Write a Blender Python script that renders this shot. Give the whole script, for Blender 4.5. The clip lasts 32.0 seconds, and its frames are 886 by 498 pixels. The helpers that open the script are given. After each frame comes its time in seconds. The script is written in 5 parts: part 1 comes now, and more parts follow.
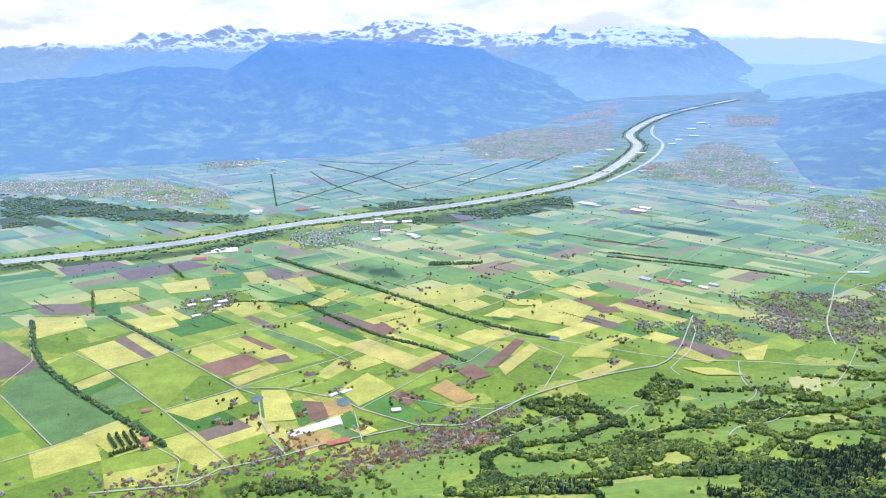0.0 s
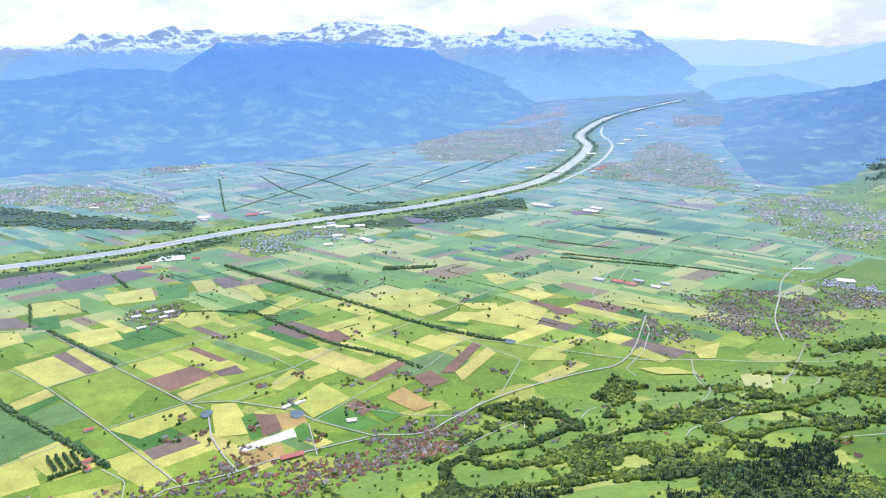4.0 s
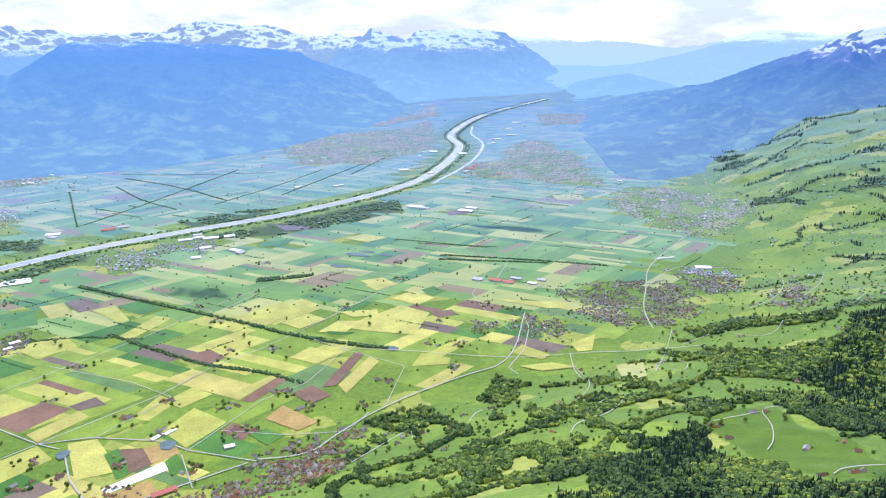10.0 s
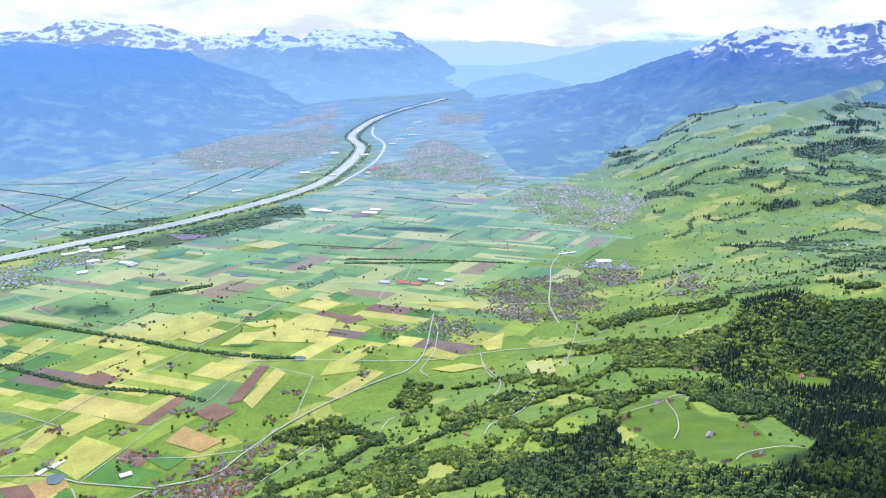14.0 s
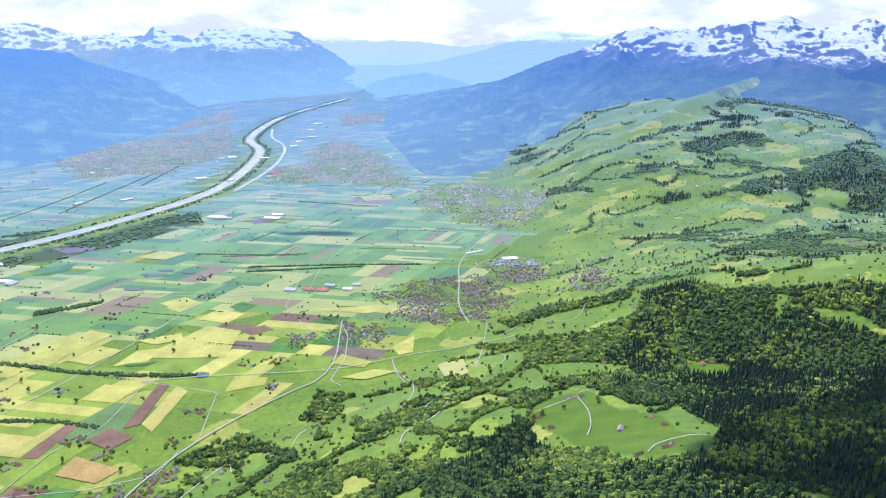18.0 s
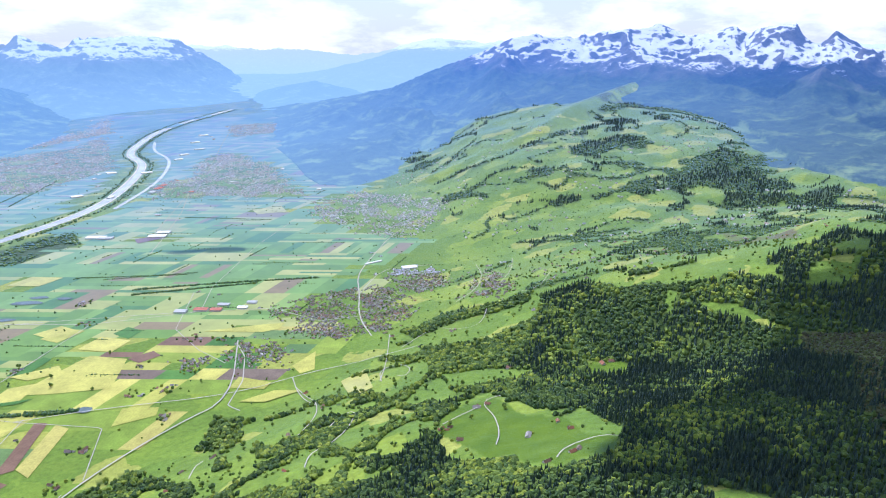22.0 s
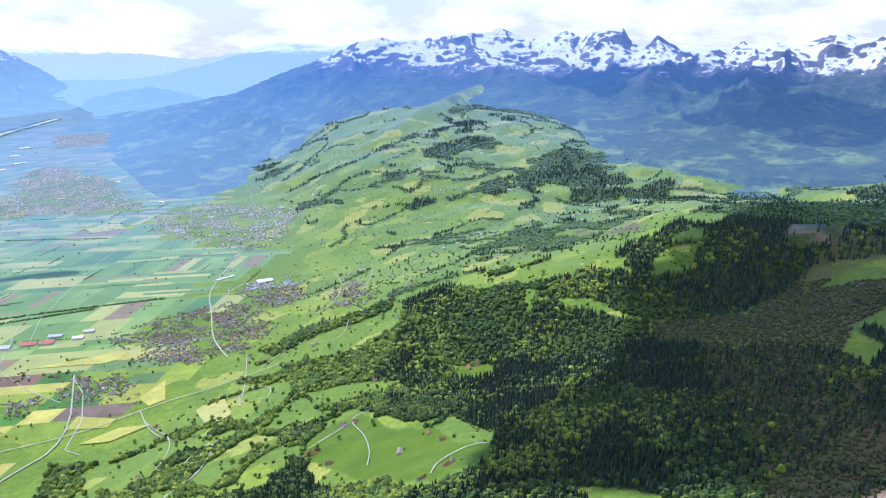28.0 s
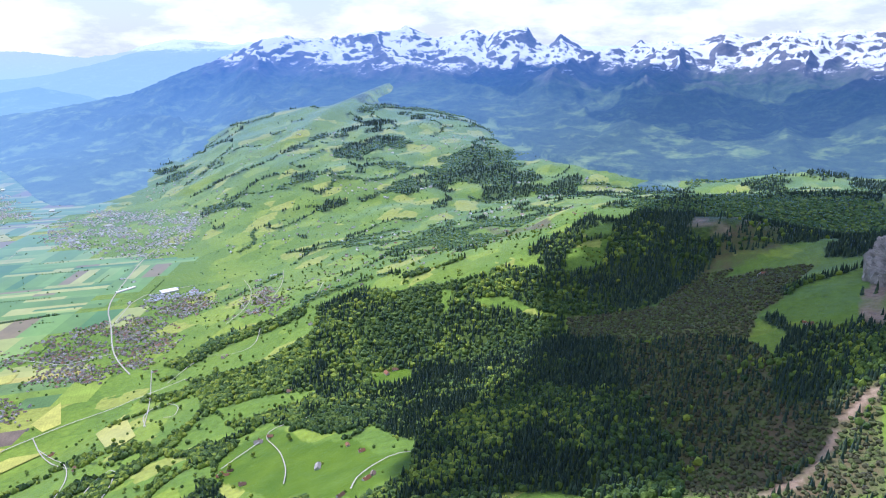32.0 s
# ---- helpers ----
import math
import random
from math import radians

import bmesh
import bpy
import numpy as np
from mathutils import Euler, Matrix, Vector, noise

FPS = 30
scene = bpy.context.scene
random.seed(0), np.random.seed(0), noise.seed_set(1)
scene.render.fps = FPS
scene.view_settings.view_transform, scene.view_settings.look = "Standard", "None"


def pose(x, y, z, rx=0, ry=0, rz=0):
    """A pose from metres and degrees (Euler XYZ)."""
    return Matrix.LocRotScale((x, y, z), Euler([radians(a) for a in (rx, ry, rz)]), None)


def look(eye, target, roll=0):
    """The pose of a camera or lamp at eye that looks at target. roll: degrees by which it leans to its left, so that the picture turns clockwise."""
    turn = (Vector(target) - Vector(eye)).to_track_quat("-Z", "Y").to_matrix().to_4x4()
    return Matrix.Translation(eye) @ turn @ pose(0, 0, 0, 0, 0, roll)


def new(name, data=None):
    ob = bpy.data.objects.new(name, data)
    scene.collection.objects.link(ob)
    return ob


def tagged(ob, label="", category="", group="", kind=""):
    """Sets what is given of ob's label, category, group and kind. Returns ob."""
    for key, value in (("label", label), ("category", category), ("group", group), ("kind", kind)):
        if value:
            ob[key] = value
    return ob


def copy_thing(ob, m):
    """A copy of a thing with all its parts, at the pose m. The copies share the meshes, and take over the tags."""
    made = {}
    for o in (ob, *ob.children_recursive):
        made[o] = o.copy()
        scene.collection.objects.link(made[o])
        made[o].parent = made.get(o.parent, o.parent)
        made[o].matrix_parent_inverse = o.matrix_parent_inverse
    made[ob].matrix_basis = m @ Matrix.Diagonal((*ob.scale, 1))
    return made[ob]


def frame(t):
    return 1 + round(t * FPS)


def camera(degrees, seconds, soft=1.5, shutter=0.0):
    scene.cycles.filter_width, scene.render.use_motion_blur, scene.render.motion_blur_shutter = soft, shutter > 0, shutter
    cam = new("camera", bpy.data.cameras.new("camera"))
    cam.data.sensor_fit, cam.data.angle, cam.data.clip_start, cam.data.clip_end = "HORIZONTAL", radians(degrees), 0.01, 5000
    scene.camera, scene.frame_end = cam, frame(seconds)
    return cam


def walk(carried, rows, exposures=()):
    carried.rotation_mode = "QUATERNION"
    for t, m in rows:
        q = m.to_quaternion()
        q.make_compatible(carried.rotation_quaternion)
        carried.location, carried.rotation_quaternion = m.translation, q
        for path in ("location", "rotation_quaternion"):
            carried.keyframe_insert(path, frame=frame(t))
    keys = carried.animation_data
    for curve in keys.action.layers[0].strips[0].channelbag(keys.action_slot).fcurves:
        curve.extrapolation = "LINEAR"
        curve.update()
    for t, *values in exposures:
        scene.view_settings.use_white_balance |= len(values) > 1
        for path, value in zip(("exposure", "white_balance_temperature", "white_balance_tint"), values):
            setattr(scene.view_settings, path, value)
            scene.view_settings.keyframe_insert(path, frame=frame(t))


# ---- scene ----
EXPOSURES = ((0, 0.08, 5520, 21), (32, 0.06, 5420, 21))
FOV = 64.00
# seconds, eye, heading clockwise from +y, tilt, lean
FLIGHT = [
    (0, (0.00, 0.00, 130.00), 0.000, -16.854, -0.15),
    (1, (-0.03, 1.09, 130.03), 0.758, -16.801, -0.11),
    (2, (-0.04, 2.18, 130.07), 1.587, -16.790, -0.12),
    (3, (-0.02, 3.27, 130.10), 2.627, -16.759, -0.10),
    (3.5, (-0.00, 3.81, 130.12), 3.264, -16.750, -0.07),
    (5.5, (0.15, 6.00, 130.18), 6.018, -16.728, -0.02),
    (6, (0.20, 6.54, 130.19), 6.915, -16.710, 0.01),
    (7, (0.33, 7.63, 130.22), 8.659, -16.688, -0.01),
    (8, (0.49, 8.72, 130.25), 10.462, -16.671, 0.00),
    (9, (0.68, 9.79, 130.27), 12.310, -16.676, 0.02),
    (10, (0.90, 10.87, 130.30), 14.199, -16.662, 0.06),
    (11, (1.15, 11.93, 130.33), 16.155, -16.662, 0.10),
    (12, (1.43, 12.99, 130.35), 18.124, -16.648, 0.08),
    (13, (1.74, 14.04, 130.37), 20.159, -16.655, 0.11),
    (14, (2.08, 15.08, 130.40), 22.149, -16.662, 0.13),
    (14.5, (2.26, 15.59, 130.41), 23.102, -16.650, 0.15),
    (16.5, (3.07, 17.61, 130.45), 26.966, -16.650, 0.17),
    (17, (3.29, 18.11, 130.46), 27.965, -16.615, 0.14),
    (18, (3.76, 19.09, 130.49), 29.996, -16.663, 0.14),
    (19, (4.27, 20.06, 130.51), 32.119, -16.661, 0.08),
    (20, (4.80, 21.01, 130.53), 34.287, -16.479, 0.04),
    (21, (5.38, 21.94, 130.55), 36.444, -16.261, -0.03),
    (22, (5.98, 22.85, 130.57), 38.538, -16.068, -0.03),
    (23, (6.62, 23.73, 130.58), 40.587, -15.941, -0.08),
    (24, (7.30, 24.60, 130.60), 42.647, -15.867, -0.13),
    (25, (8.01, 25.44, 130.62), 44.666, -15.832, -0.18),
    (25.5, (8.38, 25.86, 130.63), 45.633, -15.809, -0.16),
    (27.5, (9.96, 27.44, 130.67), 49.480, -15.816, -0.10),
    (28, (10.37, 27.82, 130.67), 50.418, -15.819, -0.07),
    (29, (11.23, 28.56, 130.69), 52.305, -15.832, -0.05),
    (30, (12.13, 29.26, 130.71), 54.185, -15.863, -0.03),
    (31, (13.07, 29.94, 130.73), 55.971, -15.907, 0.02),
    (32, (14.04, 30.59, 130.74), 57.635, -15.950, -0.00),
]


def aim(eye, heading, tilt, lean):
    a, b = radians(heading), radians(tilt)
    way = Vector((math.sin(a) * math.cos(b), math.cos(a) * math.cos(b), math.sin(b)))
    return look(eye, Vector(eye) + 100 * way, lean)


cam = camera(FOV, 32.0, 1.1)
walk(cam, [(t, aim(eye, h, p, l)) for t, eye, h, p, l in FLIGHT], EXPOSURES)

# ---------------------------------------------------------------- sky and sun
SUN_HEADING, SUN_HEIGHT = 14.0, 52.0
SKY_STRENGTH = 0.15
world = bpy.data.worlds.new("sky")
scene.world = world
world.use_nodes = True
wn, wl = world.node_tree.nodes, world.node_tree.links
wn.clear()
air = wn.new("ShaderNodeTexSky")
air.sky_type, air.sun_disc = "NISHITA", False
air.sun_elevation, air.sun_rotation = radians(SUN_HEIGHT), radians(SUN_HEADING)
air.altitude, air.air_density, air.dust_density, air.ozone_density = 1800, 1.0, 0.4, 2.0
dim = wn.new("ShaderNodeVectorMath")
dim.operation = "SCALE"
dim.inputs["Scale"].default_value = SKY_STRENGTH
wl.new(air.outputs[0], dim.inputs[0])
toward = wn.new("ShaderNodeTexCoord")


def sky_noise(scale, detail):
    s = wn.new("ShaderNodeMapping")
    s.inputs["Scale"].default_value = scale
    t = wn.new("ShaderNodeTexNoise")
    t.inputs["Scale"].default_value, t.inputs["Detail"].default_value, t.inputs["Roughness"].default_value = 1.0, detail, 0.6
    wl.new(toward.outputs["Generated"], s.inputs[0])
    wl.new(s.outputs[0], t.inputs["Vector"])
    return t.outputs["Fac"]


def sky_ramp(source, stops):
    r = wn.new("ShaderNodeValToRGB")
    for e, (at, colour) in zip(r.color_ramp.elements, stops):
        e.position, e.color = at, (*colour, 1)
    wl.new(source, r.inputs[0])
    return r.outputs[0]


def sky_mix(fac, a, b):
    x = wn.new("ShaderNodeMix")
    x.data_type = "RGBA"
    wl.new(fac, x.inputs[0]), wl.new(a, x.inputs[6]), wl.new(b, x.inputs[7])
    return x.outputs[2]


# broken cumulus: white heads, grey undersides, denser towards the horizon
heads = sky_ramp(sky_noise((8, 8, 24), 12.0), [(0.38, (0.74, 0.78, 0.84)), (0.53, (1.08, 1.09, 1.1))])
up = wn.new("ShaderNodeSeparateXYZ")
wl.new(toward.outputs["Generated"], up.inputs[0])
veil = sky_ramp(up.outputs[2], [(0.0, (1, 1, 1)), (0.30, (0, 0, 0))])
gaps = sky_ramp(sky_noise((2, 2, 7), 6.0), [(0.43, (0, 0, 0)), (0.60, (1, 1, 1))])
most = wn.new("ShaderNodeMix")
most.data_type, most.blend_type = "RGBA", "LIGHTEN"
most.inputs[0].default_value = 1.0
wl.new(veil, most.inputs[6]), wl.new(gaps, most.inputs[7])
bg = wn.new("ShaderNodeBackground")
bg.inputs["Strength"].default_value = 1.0
out = wn.new("ShaderNodeOutputWorld")
wl.new(sky_mix(most.outputs[2], dim.outputs[0], heads), bg.inputs[0])
wl.new(bg.outputs[0], out.inputs[0])
sun = new("sun", bpy.data.lights.new("sun", "SUN"))
sun.data.energy, sun.data.angle, sun.data.color = 4.4, radians(0.5), (1.0, 0.95, 0.87)
sa, sb = radians(SUN_HEADING), radians(SUN_HEIGHT)
sun.matrix_world = look(Vector((math.sin(sa) * math.cos(sb), math.cos(sa) * math.cos(sb), math.sin(sb))) * 1000, (0, 0, 0))

# ---------------------------------------------------------------- materials


def nodes_of(name):
    m = bpy.data.materials.new(name)
    m.use_nodes = True
    n, l = m.node_tree.nodes, m.node_tree.links
    return m, n, l, n["Principled BSDF"]


def place(n, l, scale):
    co = n.new("ShaderNodeNewGeometry")
    ma = n.new("ShaderNodeMapping")
    ma.inputs["Scale"].default_value = scale if isinstance(scale, tuple) else (scale,) * 3
    l.new(co.outputs["Position"], ma.inputs[0])
    return ma.outputs[0]


def cloudy(n, l, scale, detail=4.0, rough=0.6):
    t = n.new("ShaderNodeTexNoise")
    t.inputs["Scale"].default_value, t.inputs["Detail"].default_value, t.inputs["Roughness"].default_value = 1.0, detail, rough
    l.new(place(n, l, scale), t.inputs["Vector"])
    return t.outputs["Fac"]


def ramp(n, l, source, stops, hard=False):
    r = n.new("ShaderNodeValToRGB")
    r.color_ramp.interpolation = "CONSTANT" if hard else "LINEAR"
    while len(r.color_ramp.elements) < len(stops):
        r.color_ramp.elements.new(0.5)
    for e, (at, colour) in zip(r.color_ramp.elements, stops):
        e.position = at
        e.color = (*colour, 1) if isinstance(colour, tuple) else (colour, colour, colour, 1)
    l.new(source, r.inputs[0])
    return r.outputs[0]


def blend(n, l, fac, a, b, how="MIX"):
    x = n.new("ShaderNodeMix")
    x.data_type, x.blend_type = "RGBA", how
    for at, v in ((0, fac), (6, a), (7, b)):
        if isinstance(v, (int, float)):
            x.inputs[at].default_value = v
        elif isinstance(v, tuple):
            x.inputs[at].default_value = (*v, 1)
        else:
            l.new(v, x.inputs[at])
    return x.outputs[2]


def number(n, l, op, a, b=0.0):
    x = n.new("ShaderNodeMath")
    x.operation = op
    for at, v in ((0, a), (1, b)):
        if isinstance(v, (int, float)):
            x.inputs[at].default_value = v
        else:
            l.new(v, x.inputs[at])
    return x.outputs[0]


# haze painted as sheen: weights by distance over 1500, then its far roughness
HAZE_STEPS = ((0.10, 0.35), (0.20, 0.70), (0.40, 0.85), (0.7, 0.85))
HAZE_WIDTH = 0.40


def finish(n, l, p, colour, rough=0.9, haze_sheen=0.0, bump=None, depth=0.3, haze_steps=None):
    if isinstance(colour, tuple):
        p.inputs["Base Color"].default_value = (*colour, 1)
    else:
        l.new(colour, p.inputs["Base Color"])
    p.inputs["Roughness"].default_value = rough
    p.inputs["Specular IOR Level"].default_value = 0.2
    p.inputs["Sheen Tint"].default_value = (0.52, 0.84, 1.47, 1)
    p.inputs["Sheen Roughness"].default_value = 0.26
    if haze_sheen:
        # painted haze: a blue sheen on meadows, leaves and roofs that grows and widens with the way out from the slope
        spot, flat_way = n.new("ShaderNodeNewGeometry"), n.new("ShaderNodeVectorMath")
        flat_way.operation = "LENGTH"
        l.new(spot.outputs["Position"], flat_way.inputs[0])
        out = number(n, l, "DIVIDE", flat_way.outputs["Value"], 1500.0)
        l.new(ramp(n, l, out, [(at, min(1.0, haze_sheen * v)) for at, v in haze_steps or HAZE_STEPS]), p.inputs["Sheen Weight"])
        l.new(ramp(n, l, out, [(0.2, 0.26), (0.5, HAZE_WIDTH)]), p.inputs["Sheen Roughness"])
    if bump is not None:
        b = n.new("ShaderNodeBump")
        b.inputs["Strength"].default_value, b.inputs["Distance"].default_value = 0.6, depth
        l.new(bump, b.inputs["Height"])
        l.new(b.outputs[0], p.inputs["Normal"])


FULL_HAZE = 1.0


def soil_or_crop(name, low, high, stripe=0.0):
    """A field: mottled, with faint working lines, its tone set by the piece."""
    m, n, l, p = nodes_of(name)
    info = n.new("ShaderNodeObjectInfo")
    geo = n.new("ShaderNodeNewGeometry")
    luck = number(n, l, "FRACT", number(n, l, "ADD", info.outputs["Random"], geo.outputs["Random Per Island"]))
    tone = blend(n, l, luck, low, high)
    spots = ramp(n, l, cloudy(n, l, 0.09, 6.0, 0.7), [(0.35, 0.72), (0.65, 1.2)])
    tone = blend(n, l, 0.8, tone, spots, "MULTIPLY")
    fine = ramp(n, l, cloudy(n, l, (1.3, 1.3, 1.0), 5.0, 0.75), [(0.3, 0.68), (0.7, 1.28)])
    tone = blend(n, l, 0.7, tone, fine, "MULTIPLY")
    lines = n.new("ShaderNodeTexWave")
    lines.inputs["Scale"].default_value, lines.inputs["Distortion"].default_value, lines.inputs["Detail"].default_value = 1.0, 1.2, 2.0
    way = n.new("ShaderNodeMapping")
    way.inputs["Rotation"].default_value, way.inputs["Scale"].default_value = (0, 0, radians(39.5)), (0.3, 0.3, 0.3)
    spot = n.new("ShaderNodeNewGeometry")
    l.new(spot.outputs["Position"], way.inputs[0])
    l.new(way.outputs[0], lines.inputs["Vector"])
    tone = blend(n, l, 0.22, tone, ramp(n, l, lines.outputs["Fac"], [(0.3, 0.86), (0.7, 1.1)]), "MULTIPLY")
    finish(n, l, p, tone, 0.95, FULL_HAZE)
    return m


CROPS = {
    "P": soil_or_crop("mown_meadow", (0.42, 0.43, 0.085), (0.54, 0.51, 0.12)),
    "G": soil_or_crop("lush_grass", (0.19, 0.29, 0.036), (0.28, 0.37, 0.046)),
    "M": soil_or_crop("marsh_grass", (0.12, 0.22, 0.065), (0.16, 0.26, 0.08)),
    "D": soil_or_crop("young_wheat", (0.07, 0.18, 0.03), (0.10, 0.23, 0.04)),
    "B": soil_or_crop("bare_soil", (0.20, 0.125, 0.082), (0.25, 0.15, 0.095)),
    "L": soil_or_crop("ploughed_soil", (0.17, 0.13, 0.10), (0.22, 0.17, 0.12)),
    "Y": soil_or_crop("ripening_meadow", (0.42, 0.40, 0.1), (0.5, 0.45, 0.12)),
    "O": soil_or_crop("ochre_stubble", (0.40, 0.27, 0.09), (0.45, 0.32, 0.11)),
    "W": soil_or_crop("white_fleece", (0.78, 0.78, 0.75), (0.82, 0.82, 0.8)),
}
CROP_WORDS = {"P": "pale yellow-green freshly mown meadow", "G": "lush bright green grass field", "M": "rough green marsh meadow",
              "D": "dark green field of young wheat", "B": "bare brown ploughed field", "L": "grey-brown harrowed field",
              "Y": "yellowish ripening meadow", "O": "ochre stubble field", "W": "field under white crop fleece"}

# far fields, many in one mesh
m, n, l, p = nodes_of("distant_fields")
geo = n.new("ShaderNodeNewGeometry")
tone = ramp(n, l, geo.outputs["Random Per Island"], [
    (0.0, (0.17, 0.30, 0.06)), (0.22, (0.36, 0.40, 0.12)), (0.38, (0.15, 0.27, 0.06)), (0.52, (0.42, 0.44, 0.14)), (0.62, (0.10, 0.22, 0.065)),
    (0.70, (0.26, 0.21, 0.11)), (0.78, (0.2, 0.34, 0.08)), (0.90, (0.24, 0.36, 0.09)), (0.95, (0.3, 0.4, 0.11))], True)
tone = blend(n, l, 0.7, tone, ramp(n, l, cloudy(n, l, 0.06, 6.0, 0.7), [(0.3, 0.75), (0.7, 1.2)]), "MULTIPLY")
finish(n, l, p, tone, 0.95, FULL_HAZE)
FAR_FIELDS = m

# grassland, with scrub and open soil where the land is high and steep
m, n, l, p = nodes_of("land")
LAND = m
grass = ramp(n, l, cloudy(n, l, 0.02, 8.0, 0.65), [(0.3, (0.11, 0.19, 0.026)), (0.5, (0.18, 0.265, 0.028)), (0.64, (0.27, 0.335, 0.034)), (0.75, (0.39, 0.40, 0.055))])
cells = n.new("ShaderNodeTexVoronoi")
cells.inputs["Scale"].default_value, cells.inputs["Randomness"].default_value = 1.0, 0.9
bent = n.new("ShaderNodeVectorMath")
wave = n.new("ShaderNodeTexNoise")
wave.inputs["Scale"].default_value = 2.0
at = place(n, l, (0.055, 0.075, 0.01))
l.new(at, wave.inputs["Vector"])
pull = n.new("ShaderNodeVectorMath")
pull.operation = "SCALE"
pull.inputs["Scale"].default_value = 0.5
l.new(wave.outputs["Color"], pull.inputs[0])
l.new(at, bent.inputs[0]), l.new(pull.outputs[0], bent.inputs[1])
l.new(bent.outputs[0], cells.inputs["Vector"])
lots = n.new("ShaderNodeSeparateColor")
l.new(cells.outputs["Color"], lots.inputs[0])
mown = ramp(n, l, lots.outputs[0], [(0.0, (0.13, 0.23, 0.033)), (0.5, (0.18, 0.29, 0.037)), (0.72, (0.26, 0.35, 0.043)), (0.86, (0.42, 0.43, 0.095))], True)
grass = blend(n, l, 0.6, grass, mown)
grass = blend(n, l, 0.8, grass, ramp(n, l, cloudy(n, l, 0.45, 8.0, 0.78), [(0.3, 0.55), (0.7, 1.35)]), "MULTIPLY")
attr = n.new("ShaderNodeAttribute")
attr.attribute_name = "cover"
split = n.new("ShaderNodeSeparateColor")
l.new(attr.outputs["Color"], split.inputs[0])
wood = ramp(n, l, cloudy(n, l, 0.5, 5.0, 0.7), [(0.35, (0.035, 0.06, 0.012)), (0.65, (0.09, 0.14, 0.022))])
heath = ramp(n, l, cloudy(n, l, 0.16, 8.0, 0.75), [(0.3, (0.09, 0.09, 0.045)), (0.42, (0.16, 0.115, 0.065)), (0.52, (0.13, 0.13, 0.055)), (0.7, (0.15, 0.20, 0.05))])
lush = ramp(n, l, cloudy(n, l, 0.12, 7.0, 0.7), [(0.35, (0.075, 0.145, 0.008)), (0.65, (0.125, 0.205, 0.01))])
grass = blend(n, l, number(n, l, "MULTIPLY", attr.outputs["Alpha"], 0.95), grass, lush)
tone = blend(n, l, split.outputs[0], grass, wood)
tone = blend(n, l, split.outputs[1], tone, heath)
stone = ramp(n, l, cloudy(n, l, 0.8, 8.0, 0.75), [(0.3, (0.19, 0.125, 0.08)), (0.7, (0.44, 0.33, 0.235))])
tone = blend(n, l, split.outputs[2], tone, stone)
# the land gets painted haze too, with weaker steps of its own
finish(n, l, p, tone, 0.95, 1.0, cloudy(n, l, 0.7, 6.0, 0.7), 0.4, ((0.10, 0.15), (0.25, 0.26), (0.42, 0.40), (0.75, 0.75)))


def plain(name, colour, rough=0.8, vary=0.25, scale=0.5, haze_sheen=0.0):
    m, n, l, p = nodes_of(name)
    spots = ramp(n, l, cloudy(n, l, scale, 5.0, 0.7), [(0.3, 1 - vary), (0.7, 1 + vary)])
    finish(n, l, p, blend(n, l, 1.0, colour, spots, "MULTIPLY"), rough, haze_sheen)
    return m


DARK_GLASS = plain("window_glass", (0.05, 0.06, 0.07), 0.15, 0.1)
LANE = plain("pale_tarmac", (0.44, 0.42, 0.38), 0.85, 0.15, 0.6)
GRAVEL = plain("gravel", (0.55, 0.52, 0.47), 0.9, 0.3, 0.25)
BARK = plain("bark", (0.10, 0.075, 0.05), 0.9, 0.3, 4.0)
m, n, l, p = nodes_of("river_water")
finish(n, l, p, blend(n, l, 1.0, (0.42, 0.46, 0.46), ramp(n, l, cloudy(n, l, 0.06, 5.0), [(0.3, 0.8), (0.7, 1.2)]), "MULTIPLY"), 0.22)
p.inputs["Specular IOR Level"].default_value = 0.5
WATER = m


def by_piece(name, stops, rough=0.85, haze_sheen=0.0, fine=None):
    """A colour picked by the piece: by the object, or by the island in a joined mesh."""
    m, n, l, p = nodes_of(name)
    info, geo = n.new("ShaderNodeObjectInfo"), n.new("ShaderNodeNewGeometry")
    luck = number(n, l, "FRACT", number(n, l, "ADD", info.outputs["Random"], geo.outputs["Random Per Island"]))
    tone = ramp(n, l, luck, stops)
    if fine:
        tone = blend(n, l, 0.9, tone, ramp(n, l, cloudy(n, l, fine, 3.0, 0.7), [(0.3, 0.55), (0.7, 1.35)]), "MULTIPLY")
    finish(n, l, p, tone, rough, haze_sheen)
    return m


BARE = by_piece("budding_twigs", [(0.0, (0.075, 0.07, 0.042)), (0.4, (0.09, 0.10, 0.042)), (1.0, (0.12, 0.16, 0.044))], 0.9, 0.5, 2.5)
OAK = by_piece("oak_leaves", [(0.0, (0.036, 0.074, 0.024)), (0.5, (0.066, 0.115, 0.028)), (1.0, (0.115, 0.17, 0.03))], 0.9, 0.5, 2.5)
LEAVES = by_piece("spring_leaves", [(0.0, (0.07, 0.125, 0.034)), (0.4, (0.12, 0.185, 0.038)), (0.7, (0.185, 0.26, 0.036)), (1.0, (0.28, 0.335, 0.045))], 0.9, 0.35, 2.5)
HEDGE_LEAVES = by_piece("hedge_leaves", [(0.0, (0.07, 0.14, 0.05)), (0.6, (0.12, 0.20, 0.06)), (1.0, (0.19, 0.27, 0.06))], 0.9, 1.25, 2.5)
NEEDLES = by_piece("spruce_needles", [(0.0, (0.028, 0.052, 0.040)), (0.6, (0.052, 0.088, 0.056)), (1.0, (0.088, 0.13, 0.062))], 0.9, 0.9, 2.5)
